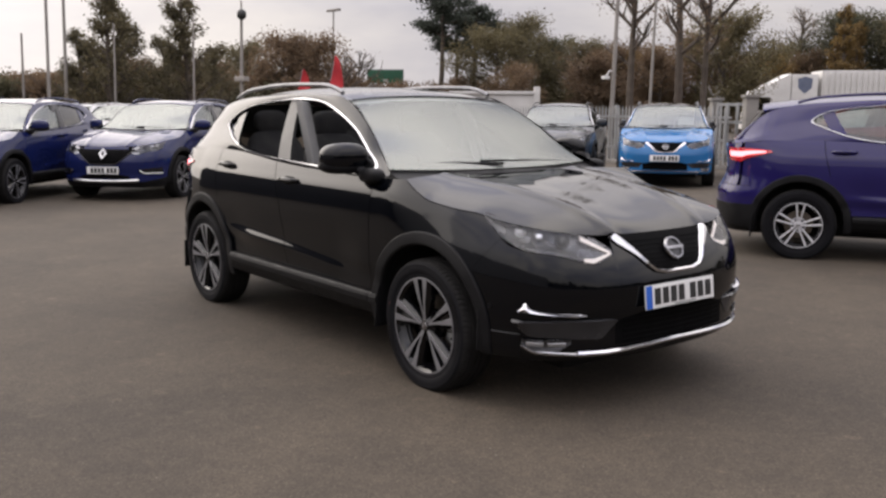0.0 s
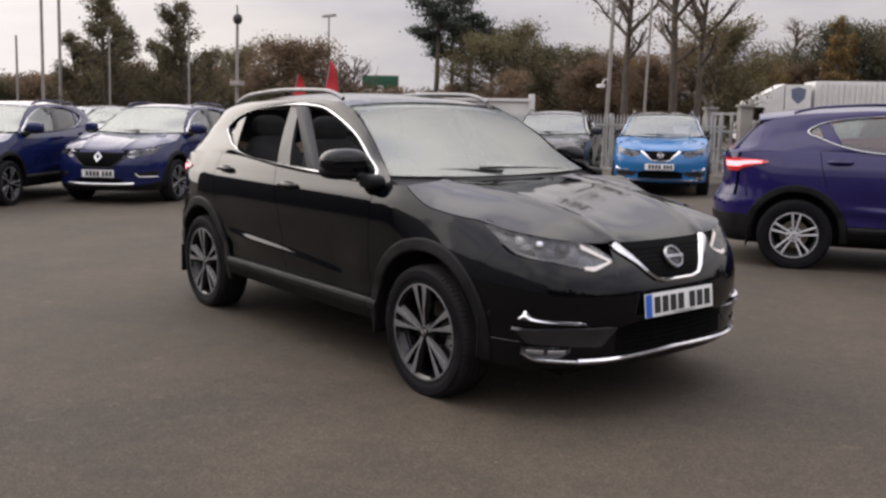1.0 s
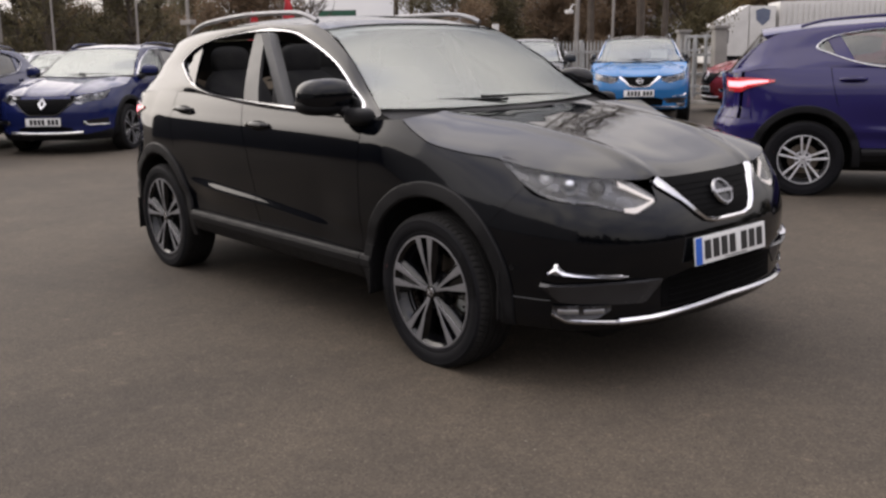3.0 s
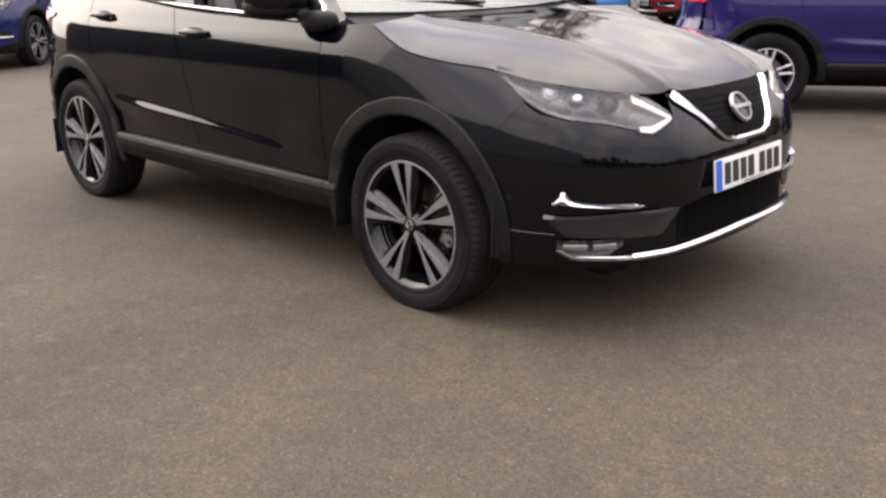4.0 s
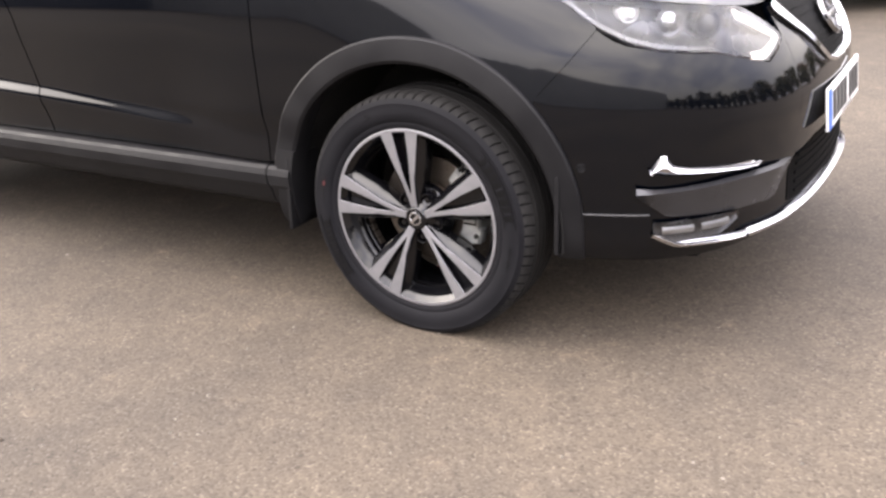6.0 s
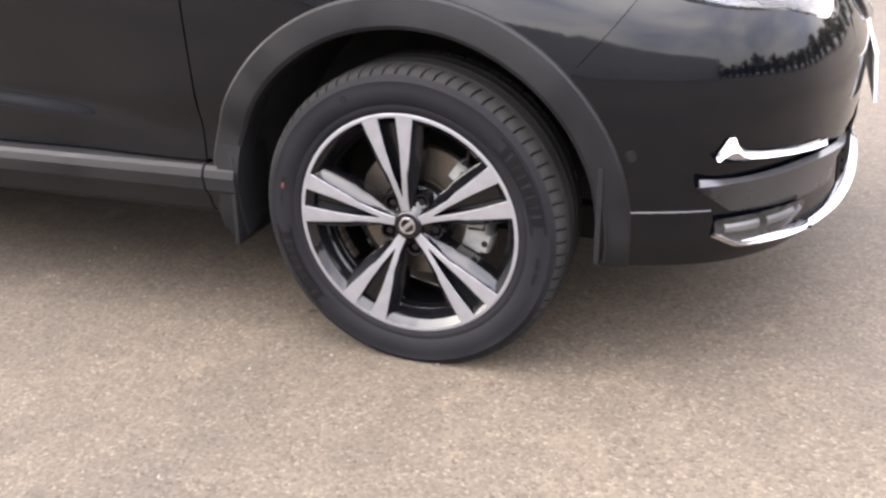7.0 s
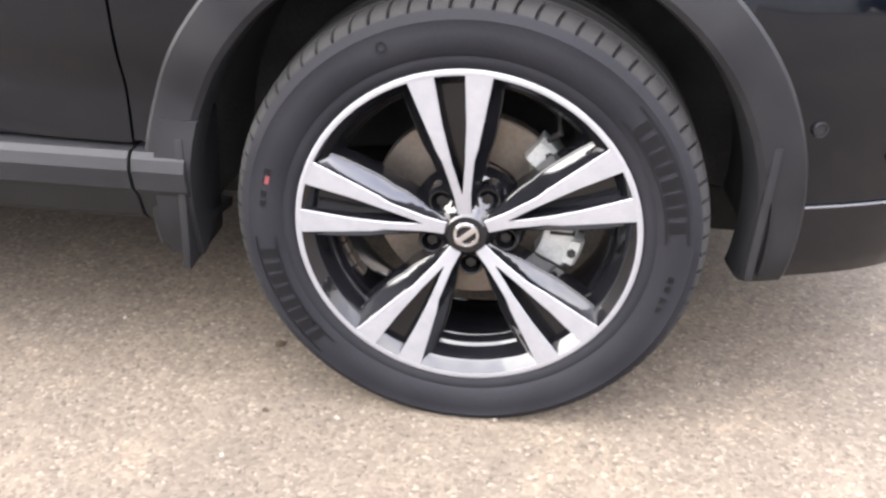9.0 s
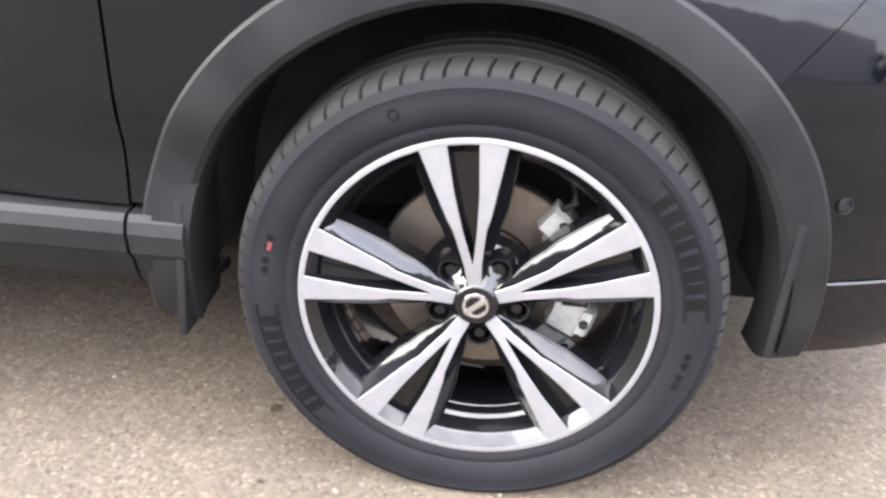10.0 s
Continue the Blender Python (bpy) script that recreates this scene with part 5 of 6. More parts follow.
        bar = tube(pts, [0.011, 0.014, 0.015, 0.014, 0.011], 10)
        both("handle_cup", cup, M["dark"], car)
        both("door_handle", bar, P, car, "door handle in the body colour")
    # underside, inner panels and cabin
    part("underbody", from_bm("underbody", block(-3.1, 0.66, -0.55, 0.55, 0.21, 0.30, 0.03), M["dark"]), car)
    part("floor_pan", from_bm("floor_pan", block(-2.18, -0.46, -0.76, 0.76, 0.27, 0.36, 0.02), M["dark"]), car)
    part("engine_bay", from_bm("engine_bay", block(-0.40, 0.60, -0.52, 0.52, 0.30, 0.80, 0.08), M["dark"]), car)
    part("boot_floor", from_bm("boot_floor", block(-3.15, -2.2, -0.52, 0.52, 0.30, 0.78, 0.05), M["dark"]), car)
    inner_side = shell(np.repeat(q_of_x(np.linspace(-0.44, -2.2, 30))[:, None], 8, 1), np.repeat(np.linspace(0.3, 1.045, 8)[None], 30, 0), -0.055)
    side_pair("door_lining", inner_side, M["cloth"], car, 0.0)
    part("dashboard", mesh_of("dashboard", *rounded((-0.62, 0, 0.93), (0.30, 0.72, 0.15), 4, 28, 12), M["plastic"]), car)
    wheel_ring = lathe([(0.172, 0.0), (0.183, -0.012), (0.195, 0.0), (0.183, 0.012), (0.172, 0.0)], 36, "y")
    sw = part("steering_wheel", mesh_of("steering_wheel", *wheel_ring, M["plastic"]), car)
    sw.matrix_basis = pose(-0.98, -0.36, 1.0, 0, 0, 90) @ pose(0, 0, 0, 25, 0, 0)
    for sx, sy in ((-1.45, -0.36), (-1.45, 0.36), (-2.30, -0.36), (-2.30, 0.36)):
        body = joined(rounded((sx + 0.10, sy, 0.66), (0.27, 0.25, 0.10), 3), ([(x + (0.86 - z) * 0.30, y, z) for x, y, z in rounded((sx - 0.16, sy, 0.93), (0.08, 0.24, 0.33), 3)[0]], rounded((0, 0, 0), (1, 1, 1))[1]))
        seat = part("seat", mesh_of("seat", *body, M["cloth"]), car, "dark cloth seat")
        part("headrest", mesh_of("headrest", *rounded((sx - 0.30, sy, 1.31), (0.06, 0.13, 0.09), 3), M["cloth"]), seat)
    for sy in (-0.69, 0.69):
        me = from_bm("pillar_lining", block(-1.46, -1.37, sy - 0.03, sy + 0.03, 0.9, 1.46, 0.02), M["lining"])
        for v in me.vertices:
            v.co.x -= 0.5 * (v.co.z - 1.1)
            v.co.y -= math.copysign(0.12, sy) * max(0.0, v.co.z - 1.1)
        part("pillar_lining", me, car)
    part("rear_view_mirror", mesh_of("rear_view_mirror", *rounded((-1.03, 0, 1.40), (0.02, 0.12, 0.035), 3), M["plastic"]), car)
    for (x, side), a in zip(((0.0, -1), (0.0, 1), (-WHEELBASE, -1), (-WHEELBASE, 1)), spin):
        wheel(car, x, side, rims, a)
    return car


def repainted(car, old, fresh):
    """Gives the parts of a copied car another paint."""
    for ob in car.children_recursive:
        if ob.type == "MESH" and ob.data.materials and ob.data.materials[0] == old:
            ob.material_slots[0].link = "OBJECT"
            ob.material_slots[0].material = fresh


# ---- the lot ----
GROUND_Z = 0.020        # the tyres are squashed by the cars' weight


def rectangle(w):
    return [(-w, -w, GROUND_Z), (w, -w, GROUND_Z), (w, w, GROUND_Z), (-w, w, GROUND_Z)], [(0, 1, 2, 3)]


ground = new("ground", mesh_of("ground", *rectangle(600.0), M["asphalt"]))
tagged(ground, "worn brownish asphalt with pale grit", "ground", kind="structure")

EYE0, AHEAD, ASIDE = Vector((3.53, -3.50, 0)), Vector((-0.789, 0.614, 0)), Vector((0.614, 0.789, 0))


def spot(across, away):
    """A place on the ground, by how far ahead of and to the right of the first standpoint it lies."""
    return EYE0 + AHEAD * away + ASIDE * across


# the black car at the origin
hero = suv("gloss black family SUV with chrome trim on asphalt", M["black"], folded=(1,))

row_car = suv("dark blue SUV parked with its lights off", M["navy"], front="band", rims="cut_far", spin=(10, 20, 0, 5), open_window=False, detail=False)
row_car.matrix_world = pose(-10.95, 1.45, 0, 0, 0, -47)
tagged(row_car, group="parked cars")
second = copy_thing(row_car, pose(-11.40, -0.95, 0, 0, 0, -43))
tagged(second, "dark blue SUV with a blue door mirror, parked in a row")

bright = suv("bright blue SUV with a paper sheet in its windscreen", M["blue"], rims="cut_far", spin=(15, 3, 9, 30), open_window=False, folded=(0, 1), mirror_mat=M["gloss"])
bright.matrix_world = pose(-7.40, 10.32, 0, 0, 0, -52)
tagged(bright, group="parked cars")
sheet_paper = part("price_sheet", from_bm("price_sheet", block(-0.004, 0.004, -0.15, 0.15, -0.11, 0.11, 0.0), M["paper"]), bright, "white paper sheet behind the windscreen")
sheet_paper.matrix_basis = pose(-0.70, 0.36, 1.20, 0, -52, 0)
violet = suv("violet-blue SUV with silver wheels and red tail lights", M["violet"], rims="plain", spin=(0, 0, 4, 0), open_window=False, detail=False, side_glass="clear")
violet.matrix_world = pose(0.80, 6.38, 0, 0, 0, 29.5)
tagged(violet, group="parked cars")
grey = copy_thing(row_car, pose(-9.85, 9.75, 0, 0, 0, -52))
repainted(grey, M["navy"], M["slate"])
tagged(grey, "dark grey SUV parked beside the bright blue one")


# ---- trees, fence, poles ----
def foliage(name, low, mid, high, through_light=0.45):
    m, n, l, b = nodes(name, mid, 0.75)
    geo, info, add, ramp = n.new("ShaderNodeNewGeometry"), n.new("ShaderNodeObjectInfo"), n.new("ShaderNodeMath"), n.new("ShaderNodeValToRGB")
    add.operation = "MULTIPLY_ADD"
    add.inputs[1].default_value = 0.35
    l.new(info.outputs["Random"], add.inputs[0])
    scaled = n.new("ShaderNodeMath")
    scaled.operation = "MULTIPLY"
    scaled.inputs[1].default_value = 0.65
    l.new(geo.outputs["Random Per Island"], scaled.inputs[0])
    l.new(scaled.outputs[0], add.inputs[2])
    ramp.color_ramp.elements[0].color, ramp.color_ramp.elements[1].color = (*low, 1), (*high, 1)
    ramp.color_ramp.elements.new(0.5).color = (*mid, 1)
    l.new(add.outputs[0], ramp.inputs[0])
    l.new(ramp.outputs[0], b.inputs["Base Color"])
    if through_light:
        thin, mix, out = n.new("ShaderNodeBsdfTranslucent"), n.new("ShaderNodeMixShader"), n["Material Output"]
        mix.inputs[0].default_value = through_light
        l.new(ramp.outputs[0], thin.inputs[0])
        l.new(b.outputs[0], mix.inputs[1])
        l.new(thin.outputs[0], mix.inputs[2])
        l.new(mix.outputs[0], out.inputs[0])
    return m


M["bark"] = textured("bark", (0.055, 0.042, 0.034), (0.095, 0.078, 0.062), 3, rough=0.95, bump=0.01, fine=30)
M["leaf_olive"] = foliage("olive_leaves", (0.080, 0.070, 0.038), (0.122, 0.104, 0.054), (0.175, 0.145, 0.075))
M["leaf_brown"] = foliage("brown_autumn_leaves", (0.095, 0.062, 0.040), (0.145, 0.098, 0.060), (0.200, 0.138, 0.080))
M["leaf_alder"] = foliage("thin_alder_leaves", (0.054, 0.048, 0.027), (0.088, 0.076, 0.041), (0.138, 0.112, 0.058))
M["leaf_green"] = foliage("dark_green_leaves", (0.050, 0.050, 0.030), (0.078, 0.076, 0.043), (0.118, 0.110, 0.060))
M["leaf_gold"] = foliage("golden_leaves", (0.140, 0.090, 0.034), (0.215, 0.142, 0.052), (0.280, 0.200, 0.074))
M["needle"] = foliage("pine_needles", (0.026, 0.034, 0.028), (0.040, 0.050, 0.039), (0.062, 0.072, 0.054))
M["galvanised"] = textured("galvanised_steel", (0.30, 0.31, 0.31), (0.22, 0.22, 0.22), 3, rough=0.5, metal=0.4, fine=60)
M["pole"] = textured("weathered_grey_pole", (0.26, 0.24, 0.22), (0.18, 0.165, 0.15), 2, rough=0.7, fine=40)
M["white_panel"] = textured("white_panel", (0.62, 0.61, 0.59), (0.50, 0.49, 0.47), 1.2, rough=0.6, fine=30)
M["green_sign"] = textured("green_sign_face", (0.012, 0.085, 0.045), (0.016, 0.10, 0.052), 3, rough=0.5)
M["red_flag"] = textured("red_flag_cloth", (0.50, 0.035, 0.04), (0.40, 0.025, 0.035), 3, rough=0.85)
M["concrete"] = textured("concrete", (0.26, 0.25, 0.23), (0.18, 0.17, 0.155), 2, rough=0.9, bump=0.002, fine=60)
M["cladding"] = textured("grey_wall_cladding", (0.085, 0.085, 0.09), (0.065, 0.065, 0.068), 0.6, rough=0.6, fine=12)


def tree_parts(seed, height, spread, crown_from, leaf, count, size, kind="round"):
    """Trunk and crown of one tree as two meshes."""
    rng = random.Random(seed)
    bars, tips = [], []

    def limb(start, way, length, r, depth):
        pts, rad = [start], [r]
        p, d = Vector(start), Vector(way).normalized()
        steps = 5 if depth == 0 else 4
        for k in range(steps):
            d = (d + Vector((rng.uniform(-1, 1), rng.uniform(-1, 1), rng.uniform(-0.4, 0.7))) * (0.07 if depth == 0 else 0.22)).normalized()
            p = p + d * length / steps
            pts.append(tuple(p))
            rad.append(r * (1 - 0.8 * (k + 1) / steps) + 0.006)
            if depth > 0 or k >= 3:
                tips.append((Vector(p), depth))
        bars.append(tube(pts, rad, 8 if depth == 0 else 5, False))
        return pts

    trunk = limb((0, 0, -0.1), (rng.uniform(-0.05, 0.05), rng.uniform(-0.05, 0.05), 1), height * 0.95, (0.018 if kind != "bare" else 0.011) * height + 0.03, 0)
    n_limbs = {"pine": 16, "tall": 34}.get(kind, 22)
    for k in range(n_limbs):
        f = crown_from + (1 - crown_from) * (k + rng.random()) / n_limbs * 0.96
        i = min(int(f * 5), 4)
        w = f * 5 - i
        at = Vector(trunk[i]).lerp(Vector(trunk[i + 1]), w)
        a = rng.uniform(0, 2 * math.pi)
        g = (f - crown_from) / (1 - crown_from)
        reach = spread * (1.45 - 1.15 * g if kind == "tall" else math.sin(math.pi * (0.18 + 0.74 * g)) if kind != "pine" else 0.55 + 0.45 * math.sin(math.pi * g)) * rng.uniform(0.65, 1.1)
        rise = {"round": 0.55, "tall": 0.75, "pine": 0.12, "bare": 0.9, "bush": 0.7}[kind]
        sub = limb(at, (math.cos(a), math.sin(a), rise * rng.uniform(0.6, 1.3)), reach, 0.006 * height + 0.01, 1)
        for j in range(3 if kind != "bare" else 5):
            b = a + rng.uniform(-1.1, 1.1)
            limb(sub[rng.randint(1, 3)], (math.cos(b), math.sin(b), rise * rng.uniform(0.4, 1.5)), reach * rng.uniform(0.3, 0.6), 0.004 * height * 0.6 + 0.005, 2)
    trunk_me = mesh_of("trunk", *joined(*bars), M["bark"])
    verts, faces = [], []
    clump = spread * {"pine": 0.18, "tall": 0.10}.get(kind, 0.13)
    for k in range(count):
        tip, depth = tips[rng.randrange(len(tips))]
        if kind == "pine" and tip.z < height * crown_from:
            continue
        o = Vector([max(-1.7, min(1.7, rng.gauss(0, 1))) * f for f in (1.0, 1.0, 0.8 if kind != "pine" else 0.35)]) * clump
        c = tip + o
        if c.z < 0.05:
            c.z = 0.05 + rng.random() * 0.3
        s = size * rng.uniform(0.6, 1.4)
        q = Euler((rng.uniform(-1.2, 1.2), rng.uniform(-1.2, 1.2), rng.uniform(0, 6.28))).to_matrix()
        b = len(verts)
        for u, v, h in ((-1, 0, 0), (0, -0.55, 0.12), (1, 0, 0), (0, 0.55, 0.12)):
            verts.append(tuple(c + q @ Vector((u * s, v * s, h * s))))
        faces.append((b, b + 1, b + 2, b + 3))
    crown_me = mesh_of("crown", verts, faces, M[leaf]) if faces else None
    return trunk_me, crown_me


KINDS = {
    "alder": (tree_parts(11, 5.50, 1.43, 0.18, "leaf_alder", 6600, 0.055, "tall"), "slender tree with thinning olive leaves"),
    "alder_tall": (tree_parts(12, 6.36, 1.56, 0.15, "leaf_alder", 7000, 0.059, "tall"), "slender dark tree with gaps in its crown"),
    "brown": (tree_parts(13, 4.47, 2.12, 0.12, "leaf_brown", 14500, 0.055, "round"), "broad tree with brown autumn leaves"),
    "olive": (tree_parts(14, 5.50, 2.39, 0.10, "leaf_olive", 16500, 0.059, "round"), "broad tree with olive autumn leaves"),
    "gold": (tree_parts(15, 4.82, 1.75, 0.15, "leaf_gold", 9000, 0.052, "round"), "tree with golden autumn leaves"),
    "green": (tree_parts(16, 6.19, 2.48, 0.12, "leaf_green", 16500, 0.061, "round"), "broad dark green tree"),
    "gold_tall": (tree_parts(22, 6.3, 1.05, 0.10, "leaf_gold", 7000, 0.055, "tall"), "slender tree with golden autumn leaves"),
    "pine": (tree_parts(17, 8.17, 1.75, 0.60, "needle", 8500, 0.071, "pine"), "tall pine with a bare trunk"),
    "bare": (tree_parts(18, 5.16, 1.84, 0.30, "leaf_brown", 115, 0.054, "bare"), "bare tree with thin twigs"),
    "bare_tall": (tree_parts(19, 9.03, 2.39, 0.32, "leaf_brown", 1900, 0.045, "bare"), "tall bare tree with a few brown leaves"),
    "scrub": (tree_parts(20, 2.49, 1.56, 0.05, "leaf_brown", 3570, 0.068, "bush"), "brown scrub bush behind the lot"),
    # three sparse kinds for the trees added out of view, only mirrored in paint
    "unseen_green": (tree_parts(31, 5.8, 2.4, 0.12, "leaf_green", 1500, 0.19, "round"), "broad dark green tree"),
    "unseen_brown": (tree_parts(32, 5.0, 2.2, 0.12, "leaf_brown", 1400, 0.18, "round"), "broad tree with brown autumn leaves"),
    "scrub_unseen": (tree_parts(33, 2.4, 1.6, 0.05, "leaf_green", 700, 0.17, "bush"), "dark green scrub bush behind the lot"),
    "scrub_green": (tree_parts(21, 2.32, 1.56, 0.05, "leaf_green", 3570, 0.068, "bush"), "dark green scrub bush behind the lot"),
}
tree_rng = random.Random(5)


def tree(kind, px_across, away, scale=1.0):
    """px_across: tangent of the bearing from the first standpoint."""
    (trunk, crown), label = KINDS[kind]
    p = spot(px_across * away, away)
    bush = kind.startswith("scrub")
    root = thing("bush" if bush else "tree", label, "bush" if bush else "tree", group="trees behind the lot")
    part("trunk", trunk, root)
    if crown:
        part("crown", crown, root)
    root.matrix_world = pose(p.x, p.y, 0, 0, 0, tree_rng.uniform(0, 360)) @ Matrix.Diagonal((scale, scale, scale * tree_rng.uniform(0.95, 1.06), 1))
    return root


for kind, b, away, s in (
        ("alder_tall", -0.365, 34, 0.92), ("alder", -0.39, 36, 0.80), ("alder", -0.34, 37, 0.95), ("alder", -0.405, 40, 0.62), ("alder_tall", -0.275, 35, 0.90), ("alder", -0.30, 38, 0.85), ("alder", -0.25, 39, 0.80),
        ("brown", -0.175, 42, 1.05), ("brown", -0.135, 43, 1.08), ("olive", -0.205, 46, 0.80), ("bare", -0.095, 44, 0.85), ("bare", -0.110, 40, 0.75), ("alder", -0.232, 44, 0.72),
        ("pine", -0.006, 46, 1.0), ("pine", 0.010, 48, 0.92), ("pine", 0.030, 47, 0.80), ("brown", 0.012, 44, 0.62),
        ("olive", 0.060, 44, 0.92), ("olive", 0.093, 46, 1.02), ("green", 0.120, 48, 0.80), ("olive", 0.145, 45, 0.86), ("brown", 0.075, 41, 0.78), ("brown", 0.165, 42, 0.92), ("gold", 0.185, 46, 0.92), ("brown", 0.20, 44, 0.98),
        ("bare_tall", 0.205, 36, 1.19), ("bare_tall", 0.255, 33, 1.25), ("bare_tall", 0.285, 36, 1.12), ("brown", 0.235, 40, 0.95), ("gold", 0.225, 43, 0.94), ("brown", 0.275, 42, 1.02), ("olive", 0.305, 40, 0.98),
        ("brown", 0.315, 58, 1.05), ("olive", 0.332, 61, 0.95), ("gold", 0.350, 59, 1.0), ("olive", 0.375, 62, 1.0), ("brown", 0.398, 60, 1.1), ("bare_tall", 0.385, 62, 0.95), ("green", 0.425, 60, 1.22), ("gold_tall", 0.438, 58, 1.30), ("gold_tall", 0.444, 58.5, 1.12),
        ("green", 0.451, 61, 1.20), ("olive", 0.492, 60, 1.38), ("green", 0.515, 62, 1.2), ("olive", 0.55, 60, 1.4), ("green", 0.60, 61, 1.4), ("olive", 0.66, 60, 1.4), ("green", 0.73, 60, 1.5), ("olive", 0.82, 58, 1.5), ("green", 0.95, 56, 1.6),
        ("alder", -0.378, 38, 0.74), ("brown", -0.388, 43, 0.72), ("brown", -0.335, 42, 0.80), ("brown", -0.288, 42, 0.80), ("brown", -0.250, 43, 0.76),
        ("brown", -0.47, 52, 0.62), ("alder", -0.52, 55, 0.55), ("green", -0.60, 46, 0.8), ("olive", -0.72, 42, 0.9)):
    tree(kind, b, away, s)
for k in range(30):
    b = -0.60 + k * 0.042
    tree("scrub" if k % 3 else "scrub_green", b, (45 if b < 0.29 else 58) + tree_rng.uniform(-3, 3), tree_rng.uniform(0.85, 1.1))
for k in range(12):
    tree("scrub" if k % 2 else "scrub_green", -0.40 + k * 0.024, 40 + tree_rng.uniform(-1, 2), tree_rng.uniform(0.7, 0.95))
for k in range(36):
    tree("scrub" if k % 4 else "scrub_green", -0.53 + k * 0.0125, 42.5 + tree_rng.uniform(-1.5, 1.5), tree_rng.uniform(1.02, 1.22))
# unseen trees added round the lot's far side behind the first standpoint, for reflections
for k in range(46):
    a = radians(-156 + 5.2 * k)
    far = 36 + 7 * (k % 2) + tree_rng.uniform(-2, 2)
    root = tree(("unseen_green", "unseen_brown")[k % 2], 0.0, 1.0, tree_rng.uniform(0.75, 1.0))
    root.matrix_world = Matrix.Translation((far * math.cos(a) - root.location.x, far * math.sin(a) - root.location.y, 0)) @ root.matrix_world @ Matrix.Diagonal((1.7, 1.7, 1.0, 1))
    q = root.matrix_world.translation - EYE0
    if q.dot(AHEAD) > 8 and abs(q.dot(ASIDE) / q.dot(AHEAD)) < 0.62:
        for ob in (*root.children, root):
            bpy.data.objects.remove(ob)
        continue
    low = tree("scrub_unseen", 0.0, 1.0, tree_rng.uniform(1.1, 1.3))
    low.matrix_world = Matrix.Translation((34 * math.cos(a) - low.location.x, 34 * math.sin(a) - low.location.y, 0)) @ low.matrix_world

LEAN = Matrix.Rotation(radians(1.4), 4, AHEAD)


def pole(across, away, height, radius, label, top=0.7, name="pole"):
    p = spot(across * away, away)
    root = thing(name, label, "pole", group="poles")
    part("post", mesh_of("post", *tube([(0, 0, -0.05), (0, 0, height * 0.4), (0, 0, height)], [radius, radius * 0.9, radius * top], 14), M["pole"]), root)
    part("base_plate", from_bm("base_plate", block(-2 * radius, 2 * radius, -2 * radius, 2 * radius, 0, 0.03, 0.008), M["pole"]), root)
    root.matrix_world = Matrix.Translation(p) @ LEAN
    return root


pole(-0.4325, 32, 9.5, 0.060, "tall grey pole behind the parked cars")
pole(-0.4135, 34, 9.5, 0.065, "tall grey pole behind the parked cars")
pole(-0.460, 38, 4.45, 0.060, "short grey pole by the hedge")
pole(-0.360, 33, 4.4, 0.045, "thin grey pole before the trees")
pole(-0.274, 33, 4.6, 0.045, "thin grey pole before the trees")
pole(0.2245, 32, 9.5, 0.05, "tall pale pole behind the fence")
cctv = pole(-0.222, 30, 4.25, 0.065, "grey pole with a dark dome camera on top", name="camera_pole")
part("dome", mesh_of("dome", *rounded((0.02, 0, 4.42), (0.15, 0.15, 0.17), 2.2), M["ink"]), cctv, "dark round camera dome")
part("bracket", mesh_of("bracket", *tube([(0, 0, 4.2), (0, 0, 4.8), (-0.05, 0, 4.85)], 0.03, 8), M["pole"]), cctv)
part("sensor_box", from_bm("sensor_box", block(-0.35, 0.35, -0.10, 0.10, 2.3, 2.45, 0.02), M["pole"]), cctv)
near_pole = pole(0.183, 26, 7.5, 0.062, "slim pale pole with a small white camera", top=0.85, name="camera_pole")
part("camera_body", from_bm("camera_body", block(-0.20, -0.02, -0.30, -0.12, 2.26, 2.36, 0.03), M["white_panel"]), near_pole, "small white camera")
part("camera_arm", mesh_of("camera_arm", *tube([(0, 0, 2.5), (-0.08, -0.1, 2.5), (-0.1, -0.2, 2.34)], 0.02, 8), M["white_panel"]), near_pole)
lamp = pole(-0.122, 62, 7.9, 0.07, "far street lamp with two short arms", name="street_lamp")
part("lamp_head", from_bm("lamp_head", block(-0.75, 0.75, -0.12, 0.12, 7.85, 8.0, 0.03), M["pole"]), lamp)

# green sign on two posts
p = spot(-0.0635 * 50, 50)
sign = thing("sign", "green sign board on two posts", "sign")
turn = math.degrees(math.atan2(ASIDE.y, ASIDE.x))
part("board", from_bm("board", block(-0.97, 0.97, -0.03, 0.03, 2.82, 3.52, 0.02), M["green_sign"]), sign)
part("frame", from_bm("frame", block(-1.0, 1.0, -0.02, 0.035, 2.79, 3.55, 0.01), M["galvanised"]), sign)
for x in (-0.7, 0.7):
    part("post", mesh_of("post", *tube([(x, 0.05, 0), (x, 0.05, 3.5)], 0.04, 10), M["galvanised"]), sign)
part("bar", from_bm("bar", block(-0.12, 0.16, -0.036, -0.031, 2.86, 3.0, 0.0), M["white_panel"]), sign)
sign.matrix_world = pose(p.x, p.y, 0, 0, 0, turn)

